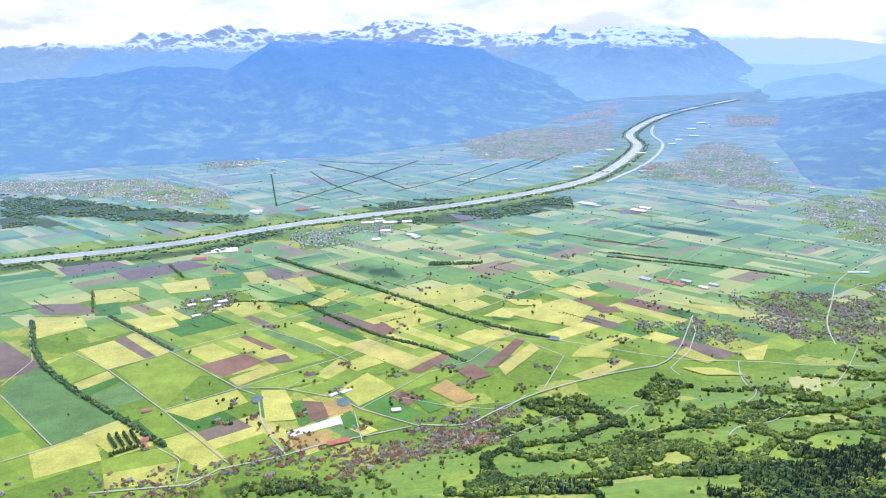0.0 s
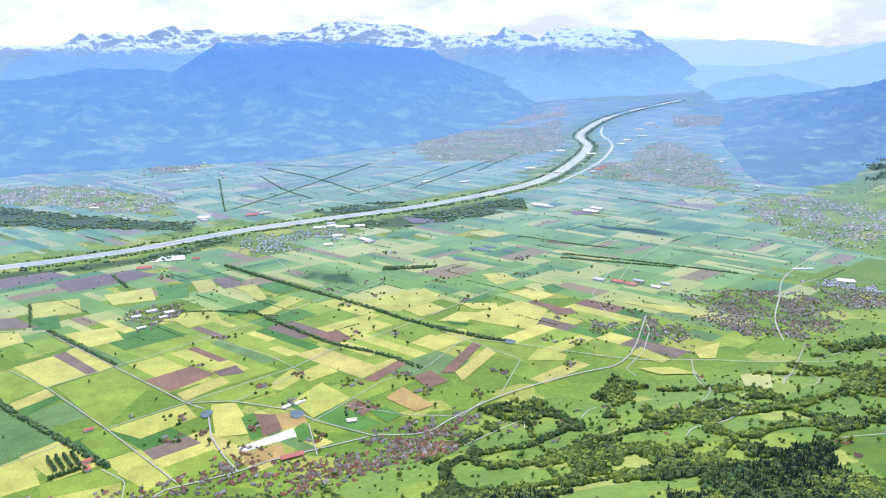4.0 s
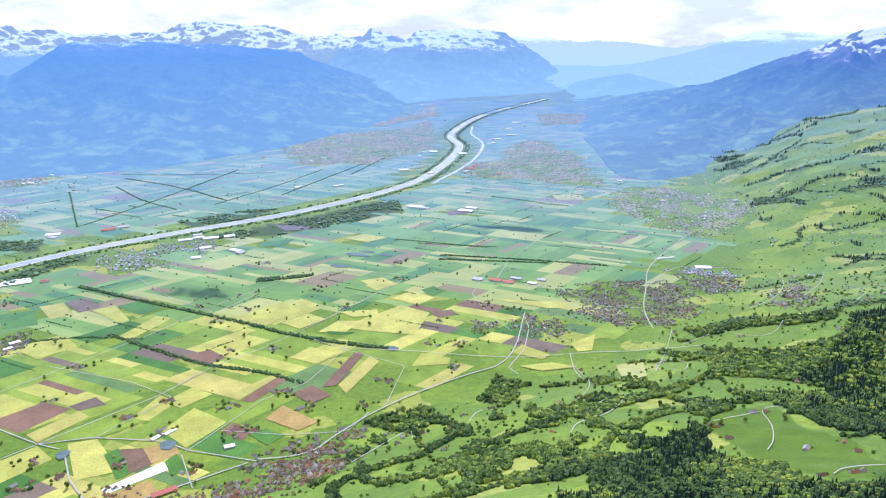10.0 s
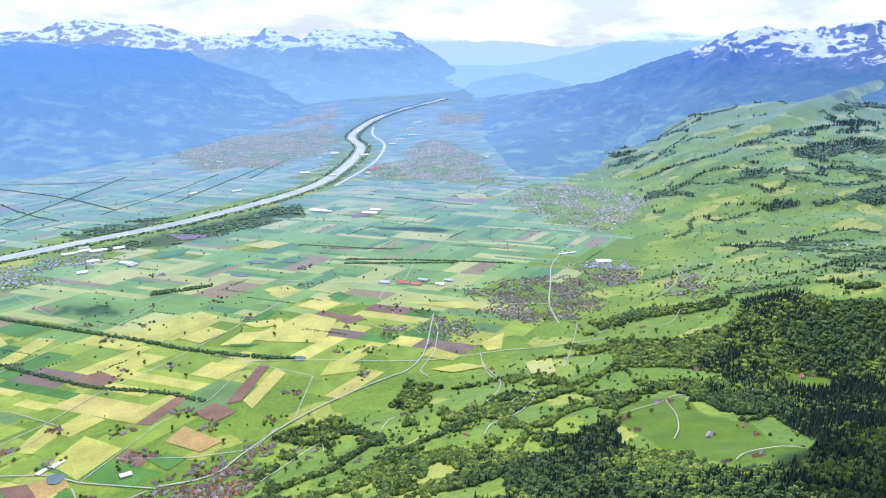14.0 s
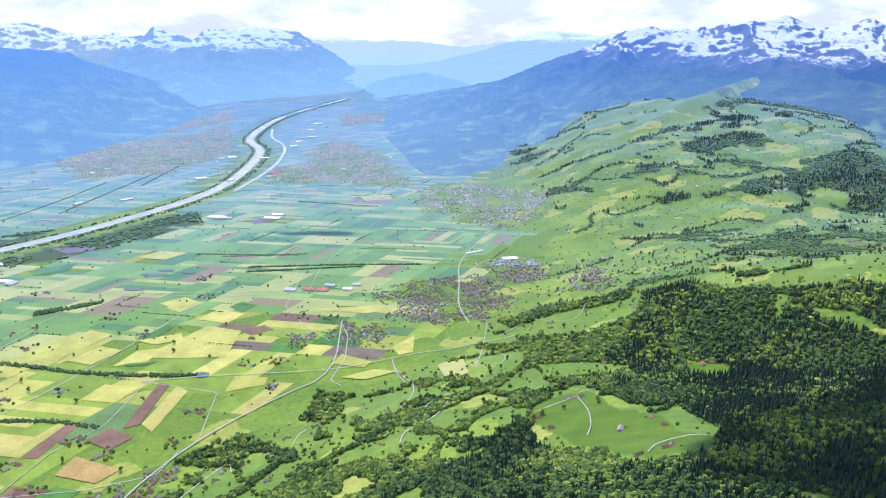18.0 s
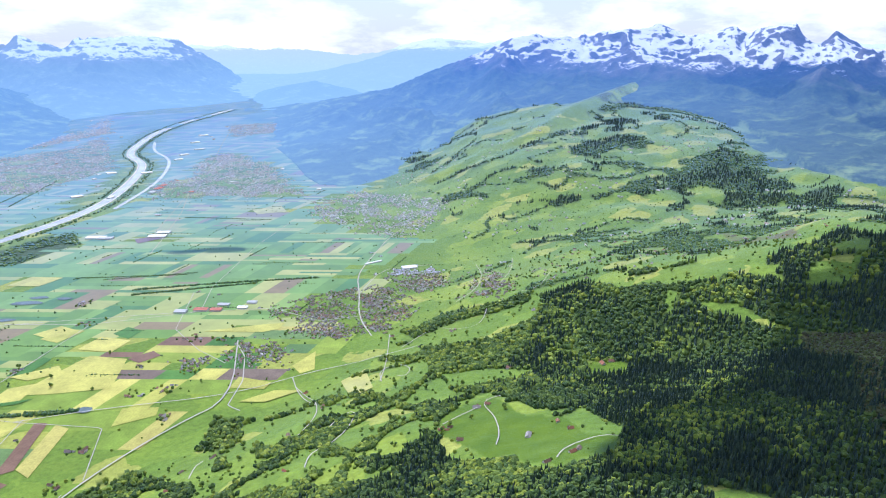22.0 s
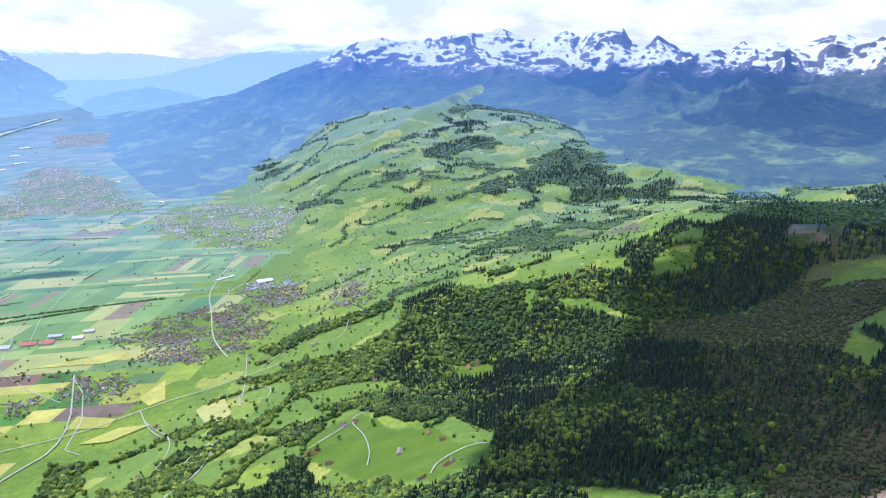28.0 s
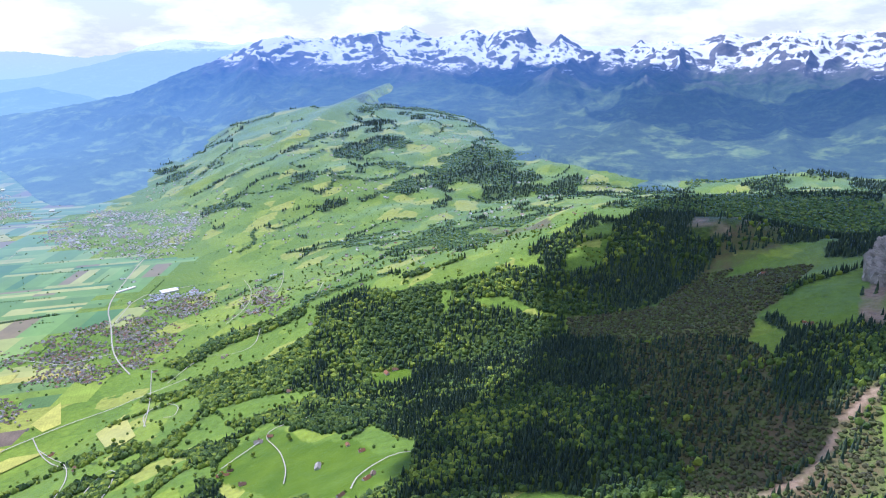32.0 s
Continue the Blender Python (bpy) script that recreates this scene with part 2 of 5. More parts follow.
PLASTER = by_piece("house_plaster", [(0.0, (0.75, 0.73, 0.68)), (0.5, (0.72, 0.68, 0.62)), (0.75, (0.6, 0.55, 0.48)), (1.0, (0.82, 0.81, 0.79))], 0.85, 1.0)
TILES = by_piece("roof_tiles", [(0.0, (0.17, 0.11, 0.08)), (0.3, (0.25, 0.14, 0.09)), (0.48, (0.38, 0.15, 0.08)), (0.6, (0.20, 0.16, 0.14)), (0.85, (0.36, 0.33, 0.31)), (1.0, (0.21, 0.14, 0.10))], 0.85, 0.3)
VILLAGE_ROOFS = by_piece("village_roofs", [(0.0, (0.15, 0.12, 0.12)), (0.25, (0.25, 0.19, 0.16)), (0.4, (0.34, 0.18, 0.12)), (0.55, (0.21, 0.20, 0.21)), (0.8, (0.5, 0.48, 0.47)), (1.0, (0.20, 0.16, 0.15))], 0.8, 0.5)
# haze is put into these roof colours: cooler and paler than nearer roofs
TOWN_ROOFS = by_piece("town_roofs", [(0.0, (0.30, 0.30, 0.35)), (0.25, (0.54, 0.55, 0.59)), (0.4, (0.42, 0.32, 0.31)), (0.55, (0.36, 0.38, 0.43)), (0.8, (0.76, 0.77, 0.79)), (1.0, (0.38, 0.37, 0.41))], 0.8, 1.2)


def massif(name, haze, veil, snow_from, meadow=0.5, meadow_to=75.0, clear=0.0, paling=0.45):
    """A distant range: woods, alps, rock and snow, with the valley's blue haze mixed in as emission.
    veil: the share of that glow at its foot and its crest; clear: how much less there is on the side away from the
    valley."""
    m, n, l, p = nodes_of(name)
    geo = n.new("ShaderNodeNewGeometry")
    xyz = n.new("ShaderNodeSeparateXYZ")
    l.new(geo.outputs["Position"], xyz.inputs[0])
    steep = n.new("ShaderNodeSeparateXYZ")
    l.new(geo.outputs["Normal"], steep.inputs[0])
    woods = ramp(n, l, cloudy(n, l, 0.09, 12.0, 0.76), [(0.34, (0.022, 0.036, 0.014)), (0.5, (0.042, 0.07, 0.025)), (0.66, (0.08, 0.125, 0.04))])
    alp = ramp(n, l, cloudy(n, l, 0.05, 6.0, 0.7), [(0.3, (0.20, 0.31, 0.06)), (0.7, (0.38, 0.47, 0.12))])
    patch = ramp(n, l, cloudy(n, l, (0.026, 0.026, 0.06), 12.0, 0.66), [(0.57 - 0.08 * meadow, 0.0), (0.68 - 0.08 * meadow, 0.75)])
    low = ramp(n, l, number(n, l, "DIVIDE", xyz.outputs[2], 200.0), [(0.0, 1.0), (meadow_to * 0.6 / 200, 0.8), (meadow_to * 1.3 / 200, 0.0)])
    tone = blend(n, l, number(n, l, "MULTIPLY", patch, low), woods, alp)
    rock = ramp(n, l, cloudy(n, l, (0.05, 0.05, 0.12), 9.0, 0.75), [(0.3, (0.05, 0.05, 0.052)), (0.7, (0.22, 0.20, 0.18))])
    high = number(n, l, "ADD", xyz.outputs[2], number(n, l, "MULTIPLY", cloudy(n, l, 0.02, 10.0, 0.72), 70.0))
    tone = blend(n, l, ramp(n, l, number(n, l, "DIVIDE", high, 300.0), [((snow_from - 16) / 300, 0.0), ((snow_from + 6) / 300, 1.0)]), tone, rock)
    # snow holds on the gentler faces and thins out downwards in streaks
    hold = number(n, l, "ADD", steep.outputs[2], number(n, l, "MULTIPLY", number(n, l, "SUBTRACT", cloudy(n, l, (0.06, 0.06, 0.03), 14.0, 0.82), 0.5), 0.42))
    lies = number(n, l, "MULTIPLY", ramp(n, l, hold, [(0.87, 0.0), (0.91, 1.0)]),
                  ramp(n, l, number(n, l, "DIVIDE", number(n, l, "ADD", high, number(n, l, "MULTIPLY", cloudy(n, l, (0.16, 0.16, 0.03), 8.0, 0.75), 36.0)), 300.0),
                       [((snow_from + 20) / 300, 0.0), ((snow_from + 24) / 300, 1.0)]))
    tone = blend(n, l, lies, tone, (0.86, 0.87, 0.9))
    finish(n, l, p, tone, 0.9, 0.0, cloudy(n, l, 0.14, 11.0, 0.75), 2.6)
    # painted haze: the range itself glows blue, in another tint at its foot
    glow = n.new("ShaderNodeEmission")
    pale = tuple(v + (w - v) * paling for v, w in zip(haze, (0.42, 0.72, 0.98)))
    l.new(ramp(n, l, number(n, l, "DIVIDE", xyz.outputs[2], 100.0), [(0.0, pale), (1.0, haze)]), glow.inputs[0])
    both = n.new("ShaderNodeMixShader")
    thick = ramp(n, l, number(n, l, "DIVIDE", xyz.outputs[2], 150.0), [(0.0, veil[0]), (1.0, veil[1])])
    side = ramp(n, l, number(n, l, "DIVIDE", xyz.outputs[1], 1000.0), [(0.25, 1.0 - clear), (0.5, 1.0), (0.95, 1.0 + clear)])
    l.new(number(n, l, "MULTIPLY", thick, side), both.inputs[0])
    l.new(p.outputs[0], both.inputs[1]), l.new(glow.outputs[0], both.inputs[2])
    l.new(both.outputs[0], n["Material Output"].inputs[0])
    return m


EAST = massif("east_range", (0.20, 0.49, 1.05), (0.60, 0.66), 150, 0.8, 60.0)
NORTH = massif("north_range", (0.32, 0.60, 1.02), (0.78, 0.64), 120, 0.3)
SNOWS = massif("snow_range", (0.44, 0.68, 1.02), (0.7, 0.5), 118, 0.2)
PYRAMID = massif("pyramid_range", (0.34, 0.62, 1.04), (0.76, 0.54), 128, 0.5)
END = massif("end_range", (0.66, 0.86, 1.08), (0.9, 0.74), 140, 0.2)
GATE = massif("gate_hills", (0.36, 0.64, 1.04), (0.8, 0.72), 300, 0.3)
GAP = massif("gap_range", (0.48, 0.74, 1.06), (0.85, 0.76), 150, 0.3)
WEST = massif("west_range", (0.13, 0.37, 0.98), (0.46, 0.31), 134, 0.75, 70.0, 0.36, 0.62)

# ---------------------------------------------------------------- land forms
# One tenth of true size: 1 unit here is 10 m of the valley.


def mix(a, b, t):
    return a + (b - a) * t


def smooth(lo, hi, v):
    t = np.clip((v - lo) / (hi - lo), 0, 1)
    return t * t * (3 - 2 * t)


def grain(x, y, seed=0):
    """Value noise, -1 to 1."""
    xi, yi = np.floor(x), np.floor(y)
    fx, fy = x - xi, y - yi
    fx, fy = fx * fx * (3 - 2 * fx), fy * fy * (3 - 2 * fy)

    def corner(a, b):
        v = np.sin(a * 127.1 + b * 311.7 + seed * 74.7) * 43758.5453
        return (v - np.floor(v)) * 2 - 1

    low = mix(corner(xi, yi), corner(xi + 1, yi), fx)
    high = mix(corner(xi, yi + 1), corner(xi + 1, yi + 1), fx)
    return mix(low, high, fy)


def fractal(x, y, octaves=5, seed=0, ridged=False):
    total, size = 0.0, 1.0
    for k in range(octaves):
        n = grain(x * 2 ** k, y * 2 ** k, seed + k)
        total = total + size * ((1 - 2 * np.abs(n)) if ridged else n)
        size *= 0.5
    return total / 2


# spot heights of the near hillside: x, y, z
HILLSIDE = np.array([
    (136, 154, 32), (112, 105, 48), (127, 105, 45), (178, 145, 34), (129, 57, 58), (189, 65, 62), (205, 124, 41), (232, 162, 44),
    (137, 78, 55), (244, 70, 58), (315, 179, 43), (323, 163, 56), (310, 91, 63), (186, 40, 70), (139, 33, 68), (402, 177, 46),
    (228, 56, 66), (289, 78, 70), (322, 50, 58), (186, 241, 11), (245, 272, 16), (265, 200, 38), (306, 197, 38), (91, 208, 12),
    (127, 220, 12), (370, 104, 64), (414, 44, 66)], float)
# the same for its foot and for the hills behind
BEYOND = np.array([
    (438, 299, 31), (450, 204, 46), (531, 315, 42), (587, 474, 32), (533, 201, 42), (660, 330, 60), (720, 60, 70), (500, -100, 95),
    (94, 262, 0), (150, 290, 0), (205, 330, 0), (262, 400, 4), (400, 520, 10), (0, 200, 6), (-60, 170, 4), (-120, 140, 5),
    (40, 178, 14), (60, 120, 40), (20, 60, 62), (-80, 60, 40), (0, -80, 95), (120, -60, 100), (250, -60, 100), (75, 60, 62)], float)
SPOTS = np.concatenate([HILLSIDE, BEYOND])


def bend(d2):
    return 0.5 * d2 * np.log(d2 + 1e-9)


def plate():
    n = len(SPOTS)
    p = SPOTS[:, :2] / 100
    d2 = ((p[:, None] - p[None]) ** 2).sum(-1)
    a = np.zeros((n + 3, n + 3))
    a[:n, :n] = bend(d2) + 0.01 * np.eye(n)
    a[:n, n], a[:n, n + 1:] = 1, p
    a[n:, :n] = a[:n, n:].T
    return np.linalg.solve(a, np.concatenate([SPOTS[:, 2], np.zeros(3)]))


PLATE = plate()


def hillside(x, y):
    z = PLATE[-3] + PLATE[-2] * x / 100 + PLATE[-1] * y / 100
    for (px, py, pz), w in zip(SPOTS, PLATE):
        z = z + w * bend(((x - px) / 100) ** 2 + ((y - py) / 100) ** 2)
    return z


def along(table, az):
    return np.interp(az, table[0::2], table[1::2])


# how far the near hill reaches out, by heading
HILL_REACH = (-180, 400, -90, 250, -50, 205, -30, 176, -18, 182, -8, 194, 2, 222, 10, 240, 20, 262, 26, 275, 30, 300, 33, 345, 36, 410, 39, 490,
              41, 580, 43, 720, 46, 900, 60, 900, 100, 900, 180, 500)
# each range: foot distance, crest distance and crest height as an angle from the flight's height, by heading
EAST_FOOT = (-70, 760, -32, 810, -19, 790, -8, 790, 1, 880, 7, 1060, 14, 1300, 18, 1500)
EAST_CREST = (-70, -3, -50, -3, -31.4, -3.7, -28, -3.3, -24.3, -2.8, -22.4, -2.3, -18.9, -2.2, -16.5, -2.8, -14.8, -1.6, -13.1, -0.5, -9.7, -0.3,
              -7.1, -0.2, -3.6, -0.6, 0, -0.7, 2.1, -0.8, 4.3, -1.7, 6.5, -2.5, 9.6, -3.7, 13, -4.5, 16, -5.6, 19, -8)
NORTH_CREST = (-42, -6, -30, -4.2, -28, -3.2, -26.2, -1.7, -24.4, -1.0, -22, -1.1, -19.3, -0.7, -14.8, -0.9, -10, -1, -5, -2, 0, -4)
SNOW_CREST = (-75, 0, -31, -0.9, -27.6, -0.7, -24.8, -0.6, -22.1, -0.1, -19.1, 0, -16.4, 0.6, -14.2, 0.1, -7.9, 0.1, -3.6, 1.1, 0.7, 1.1, 2.6, 0,
              5.2, 0.2, 7.8, 0.1, 10, -0.2, 12, -1)
PYRAMID_CREST = (4, -3, 6.5, -0.6, 7.8, 0, 8.7, 0.6, 11.3, 0, 13, 0.7, 15.2, 0.9, 17.3, 0.8, 19.5, 0, 21.7, -1.4, 23.5, -2.8, 25.3, -4, 27, -6)
END_CREST = (10, -0.6, 19.9, 0.2, 24, -0.3, 28.4, -0.4, 31.9, -0.8, 35.4, 0, 38, 0.6, 41.4, 0.3, 50, 0, 90, 0, 120, 0)
GATE_CREST = (22, -5.5, 23.5, -4.1, 25.7, -3, 28.4, -2.6, 31, -3.3, 33, -4.2, 36, -6)
GATE_BACK = (12, -2.3, 24, -2.4, 27, -2.4, 29, -1.9, 31, -1.4, 34, -0.6, 37, -0.1, 42, -0.1, 46, -2)
WEST_FOOT = (23, 1050, 25, 1000, 26, 900, 27, 770, 28, 715, 31, 695, 34, 712, 37, 730, 41, 780, 45, 850, 51, 900, 56, 890, 60, 810, 64, 650, 67, 600, 70, 585, 110, 585)
WEST_FAR = (23, 1150, 27, 1150, 30, 1200, 34, 1250, 36.5, 1320, 40, 1380, 46, 1420, 56, 1400, 110, 1400)
WEST_BASE = (23, 0, 36, 0, 40, 14, 44, 42, 50, 60, 56, 58, 60, 54, 64, 40, 70, 36, 80, 39, 110, 42)
WEST_CREST = (23, -7.2, 24.5, -6.6, 25.5, -6.2, 27, -5.7, 30, -4.7, 32, -4.2, 33.9, -3.7, 36.5, -2.3, 38.8, -1.3, 41, -0.4, 42.7, 0.2, 44, 0.7, 45.4, 1.0, 46.7, 0.7, 47.3, 0.85,
              48.9, 0.7, 50.2, 1.05, 52.3, 1.05, 54, 1.4, 55.3, 1.25, 56.6, 0.83, 58.2, 1.0, 59.45, 1.25, 60, 0.85, 60.9, 1.2, 62.2, 1.58, 63.2, 1.32,
              63.9, 0.45, 64.9, 0.4, 65.75, 1.05, 67.4, 0.25, 68.5, 0.03, 69.9, 0.2, 70.8, -0.1, 71.7, 0.27, 73.5, 0.5, 77.4, 1.0, 78.6, 0.65, 81.1, 0.9,
              83, 0.8, 86.8, 1.2, 95, 1.1, 110, 1.1)


def crags(x, y, octaves, seed):
    """Ridges that branch: each finer fold is strongest on the crests of the coarser one, 0 to about 1."""
    wx, wy = x + 0.35 * fractal(x * 1.3, y * 1.3, 3, seed + 50), y + 0.35 * fractal(x * 1.3, y * 1.3, 3, seed + 60)
    total, size, weight = 0.0, 1.0, 1.0
    for k in range(octaves):
        fold = (1 - np.abs(grain(wx * 2 ** k + 3.7 * k, wy * 2 ** k, seed + k))) ** 2
        total = total + size * weight * fold
        weight = np.clip(1.6 * fold, 0, 1)
        size *= 0.5
    return total / 1.9


def mountain(x, y, foot, crest, table, power, back, rough, seed, scale, jag=8.0, base=(0, 0, 1, 0)):
    """A range with its foot and crest at those distances: rises from the foot, falls slowly behind."""
    r, az = np.hypot(x, y), np.degrees(np.arctan2(x, y))
    foot, crest = (along(v, az) if isinstance(v, tuple) else v for v in (foot, crest))
    foot = foot * (1 + 0.05 * fractal(x / 200, y / 200, 3, seed + 5))
    sharp = np.tan(np.radians(along(table, az)))
    soft = sum(np.tan(np.radians(along(table, az + d))) for d in (-4, -2.5, -1, 1, 2.5, 4)) / 6
    t = (r - foot) / (crest - foot)
    top = 130 + crest * mix(soft, sharp, smooth(0.55, 1.0, t))
    up = np.where(t < 1, np.clip(t, 0, 1) ** power, np.clip(1 - back * (t - 1), 0, 1))
    low = along(base, az)
    z = low + (np.maximum(top, -40) - low) * up
    bent = np.radians(az) + 0.035 * fractal(x / 220, y / 220, 3, seed + 1)
    ribs = 0.55 * crags(bent * 1500 / scale, r / (2.6 * scale), 5, seed) + 0.6 * crags(x / scale, y / scale, 6, seed + 2) - 0.62
    bite = np.clip(t * 2.5, 0, 1) * np.where(t < 1, 0.10 + np.clip((1.0 - t) * 2.2, 0, 0.9), 0.5)
    z = z + rough * np.clip((top - low) / 80, 0.1, 1) * ribs * bite
    z = z + jag * np.clip((top - low) / 80, 0.1, 1) * (crags(bent * 1500 / 90, r / 150, 5, seed + 3) - 0.5) * smooth(0.35, 0.8, t) * smooth(1.3, 1.02, t)
    z = z + 0.10 * rough * (crags(x / 34, y / 34, 4, seed + 7) - 0.5) * np.clip(t * 3, 0, 1)
    return np.where(t > 0, z, low - 6 + 60 * t)


FAR_AZ = (31, 37, 41, 46, 52, 58, 65, 73, 82, 140)
FAR_R = (330, 400, 470, 540, 620, 700, 800, 900, 1000, 1150)
FAR_Z = np.array([
    (0, 0, 0, 0, 0, 0, 0, 0, 0, 0), (0, 0, 0, 0, 2, 7, 14, 12, 0, 0), (2, 3, 4, 8, 16, 27, 39, 46, 30, 0), (14, 14, 13, 16, 26, 39, 52, 60, 50, 0),
    (30, 26, 23, 24, 32, 45, 56, 63, 50, 0), (38, 36, 29, 26, 34, 45, 53, 50, 20, 0), (46, 46, 37, 28, 35, 34, 20, 0, 0, 0),
    (56, 52, 40, 30, 35, 30, 10, 0, 0, 0), (62, 60, 48, 38, 40, 32, 10, 0, 0, 0), (62, 60, 50, 40, 40, 32, 10, 0, 0, 0)], float)


# the meadow spur that comes down to the town: x, y, z
SPUR = [(400, 562, 2), (460, 545, 22), (545, 535, 47), (634, 570, 63), (760, 612, 74), (867, 645, 84)]


def spur_gap(x, y):
    """How far points lie from the spur, and its height beside them."""
    best, tall = np.full(np.shape(x), 1e9), np.zeros(np.shape(x))
    for (ax, ay, za), (bx, by, zb) in zip(SPUR, SPUR[1:]):
        ex, ey = bx - ax, by - ay
        t = np.clip(((x - ax) * ex + (y - ay) * ey) / (ex * ex + ey * ey), 0, 1)
        gap = np.hypot(x - ax - t * ex, y - ay - t * ey)
        tall = np.where(gap < best, za + t * (zb - za), tall)
        best = np.minimum(best, gap)
    return best, tall


def far_slope(az, r):
    """The land behind the near hill, from heights by heading and distance chosen to fit the camera's view."""
    i = np.clip(np.searchsorted(FAR_AZ, az) - 1, 0, len(FAR_AZ) - 2)
    j = np.clip(np.searchsorted(FAR_R, r) - 1, 0, len(FAR_R) - 2)
    a, d = np.array(FAR_AZ, float), np.array(FAR_R, float)
    u, v = np.clip((az - a[i]) / (a[i + 1] - a[i]), 0, 1), np.clip((r - d[j]) / (d[j + 1] - d[j]), 0, 1)
    return mix(mix(FAR_Z[i, j], FAR_Z[i + 1, j], u), mix(FAR_Z[i, j + 1], FAR_Z[i + 1, j + 1], u), v)


def height(x, y):
    r, az = np.hypot(x, y), np.degrees(np.arctan2(x, y))
    reach = along(HILL_REACH, az)
    soft = smooth(28, 38, az)
    near = np.maximum(hillside(x, y), 0) * smooth(reach + mix(25, 130, soft), reach - mix(45, 190, soft), r)
    near = near + smooth(4, 25, near) * (1.6 * fractal(x / 34, y / 34, 5, 3) + 0.5 * fractal(x / 9, y / 9, 3, 9)) * smooth(reach, reach - 70, r)
    # behind it the land dips to a side valley and climbs to the pastures under the west range
    far = far_slope(az, r)
    far = far + smooth(6, 24, far) * (6 * fractal(x / 90, y / 90, 5, 5) + 2.2 * fractal(x / 26, y / 26, 3, 15))
    gap, tall = spur_gap(x, y)
    far = np.maximum(far, tall + 3 - 0.32 * gap)
    near = mix(near, far, smooth(340, 460, r) * smooth(32, 37, az) * smooth(140, 112, az))
    return np.where(near < 0.02, 0, near)


def ground_sheet():
    centre = (5.0, 15.0)
    az = np.radians(np.concatenate([np.arange(-42, 96, 0.2), np.arange(96, 318, 3.0)]))
    r = np.concatenate([20 * 1.0135 ** np.arange(0, 310), np.geomspace(1300, 4800, 30)])
    a, d = np.meshgrid(az, r)
    x, y = centre[0] + d * np.sin(a), centre[1] + d * np.cos(a)
    z = height(x, y)
    n, m = len(r), len(az)
    co = np.stack([x, y, z], -1).reshape(-1, 3)
    i, j = np.meshgrid(np.arange(n - 1), np.arange(m), indexing="ij")
    k = (j + 1) % m
    quads = np.stack([i * m + j, (i + 1) * m + j, (i + 1) * m + k, i * m + k], -1).reshape(-1, 4)
    middle = len(co)
    co = np.vstack([co, [centre[0], centre[1], float(height(np.array([centre[0]]), np.array([centre[1]]))[0])]])
    fan = np.stack([np.full(m, middle), np.arange(m), (np.arange(m) + 1) % m], -1)
    return co, quads[:, ::-1], fan[:, ::-1]


def sheet_mesh(name, co, quads, fan=None):
    me = bpy.data.meshes.new(name)
    fan = np.zeros((0, 3), int) if fan is None else fan
    loops = np.concatenate([quads.ravel(), fan.ravel()])
    sizes = np.concatenate([np.full(len(quads), quads.shape[1]), np.full(len(fan), 3)])
    me.vertices.add(len(co)), me.loops.add(len(loops)), me.polygons.add(len(sizes))
    me.vertices.foreach_set("co", np.ascontiguousarray(co, np.float32).ravel())
    me.loops.foreach_set("vertex_index", loops.astype(np.int32))
    me.polygons.foreach_set("loop_start", np.concatenate([[0], np.cumsum(sizes)[:-1]]).astype(np.int32))
    me.polygons.foreach_set("use_smooth", np.ones(len(sizes), bool))
    me.update(calc_edges=True)
    return me


def inside(polygon, x, y):
    """Which points lie in the polygon."""
    hit = np.zeros(np.shape(x), bool)
    for (ax, ay), (bx, by) in zip(polygon, polygon[1:] + polygon[:1]):
        if ay != by:
            hit ^= ((ay > y) != (by > y)) & (x < (bx - ax) * (y - ay) / (by - ay) + ax)
    return hit


def within(polygons, x, y):
    hit = np.zeros(np.shape(x), bool)
    for polygon in polygons:
        hit |= inside(list(polygon), x, y)
    return hit


def woodland(x, y):
    """How much forest grows there, 0 to 1, on the near hill and by the river."""
    wx, wy = x + 2.2 * fractal(x / 12, y / 12, 3, 61), y + 2.2 * fractal(x / 12, y / 12, 3, 67)
    loose = fractal(x / 7, y / 7, 3, 87) > np.interp(y, [125, 160], [-0.9, -0.03])
    dense = (within(WOODS_NEAR, wx, wy) & loose | within(WOODS_HILL + WOODS_RIVER, wx, wy)) & ~within(GLADES, wx, wy)
    r, az = np.hypot(x, y), np.degrees(np.arctan2(x, y))
    up = height(x, y)
    copse = fractal(x / 44 + y / 200, y / 34, 5, 71) > np.interp(r, [150, 330, 520, 700, 800, 900], [0.30, 0.25, 0.25, 0.2, 0.1, 0.0]) + np.interp(az, [44, 50], [0.2, 0.0])
    hedge = np.abs(fractal(x / 70, y / 70, 3, 73)) < np.interp(r, [150, 400, 800], [0.028, 0.035, 0.035])
    hedge |= np.abs(fractal(x / 55, y / 55, 3, 79)) < np.interp(r, [150, 400, 800], [0.016, 0.022, 0.03])
    hedge &= fractal(x / 25, y / 25, 3, 75) > -0.18
    far = (copse | hedge) & (up > 3.5) & (az > 2) & ~within(GLADES + VILLAGES, x, y)
    far &= (spur_gap(x, y)[0] > 20 + 12 * fractal(x / 30, y / 30, 3, 135)) | (r > 900)
    return (dense | far).astype(float)


# ---------------------------------------------------------------- plan of woods, villages, lanes and hedges
WOODS_NEAR = []
WOODS_NEAR.append([(35, 236), (43, 242), (50, 239), (56, 231), (60, 204), (57, 197), (47, 200), (41, 199), (42, 218), (27, 232)])
WOODS_NEAR.append([(85, 258), (88, 249), (94, 245), (84, 228), (84, 215), (83, 192), (82, 186), (74, 189), (73, 204), (81, 223), (74, 231), (71, 236)])
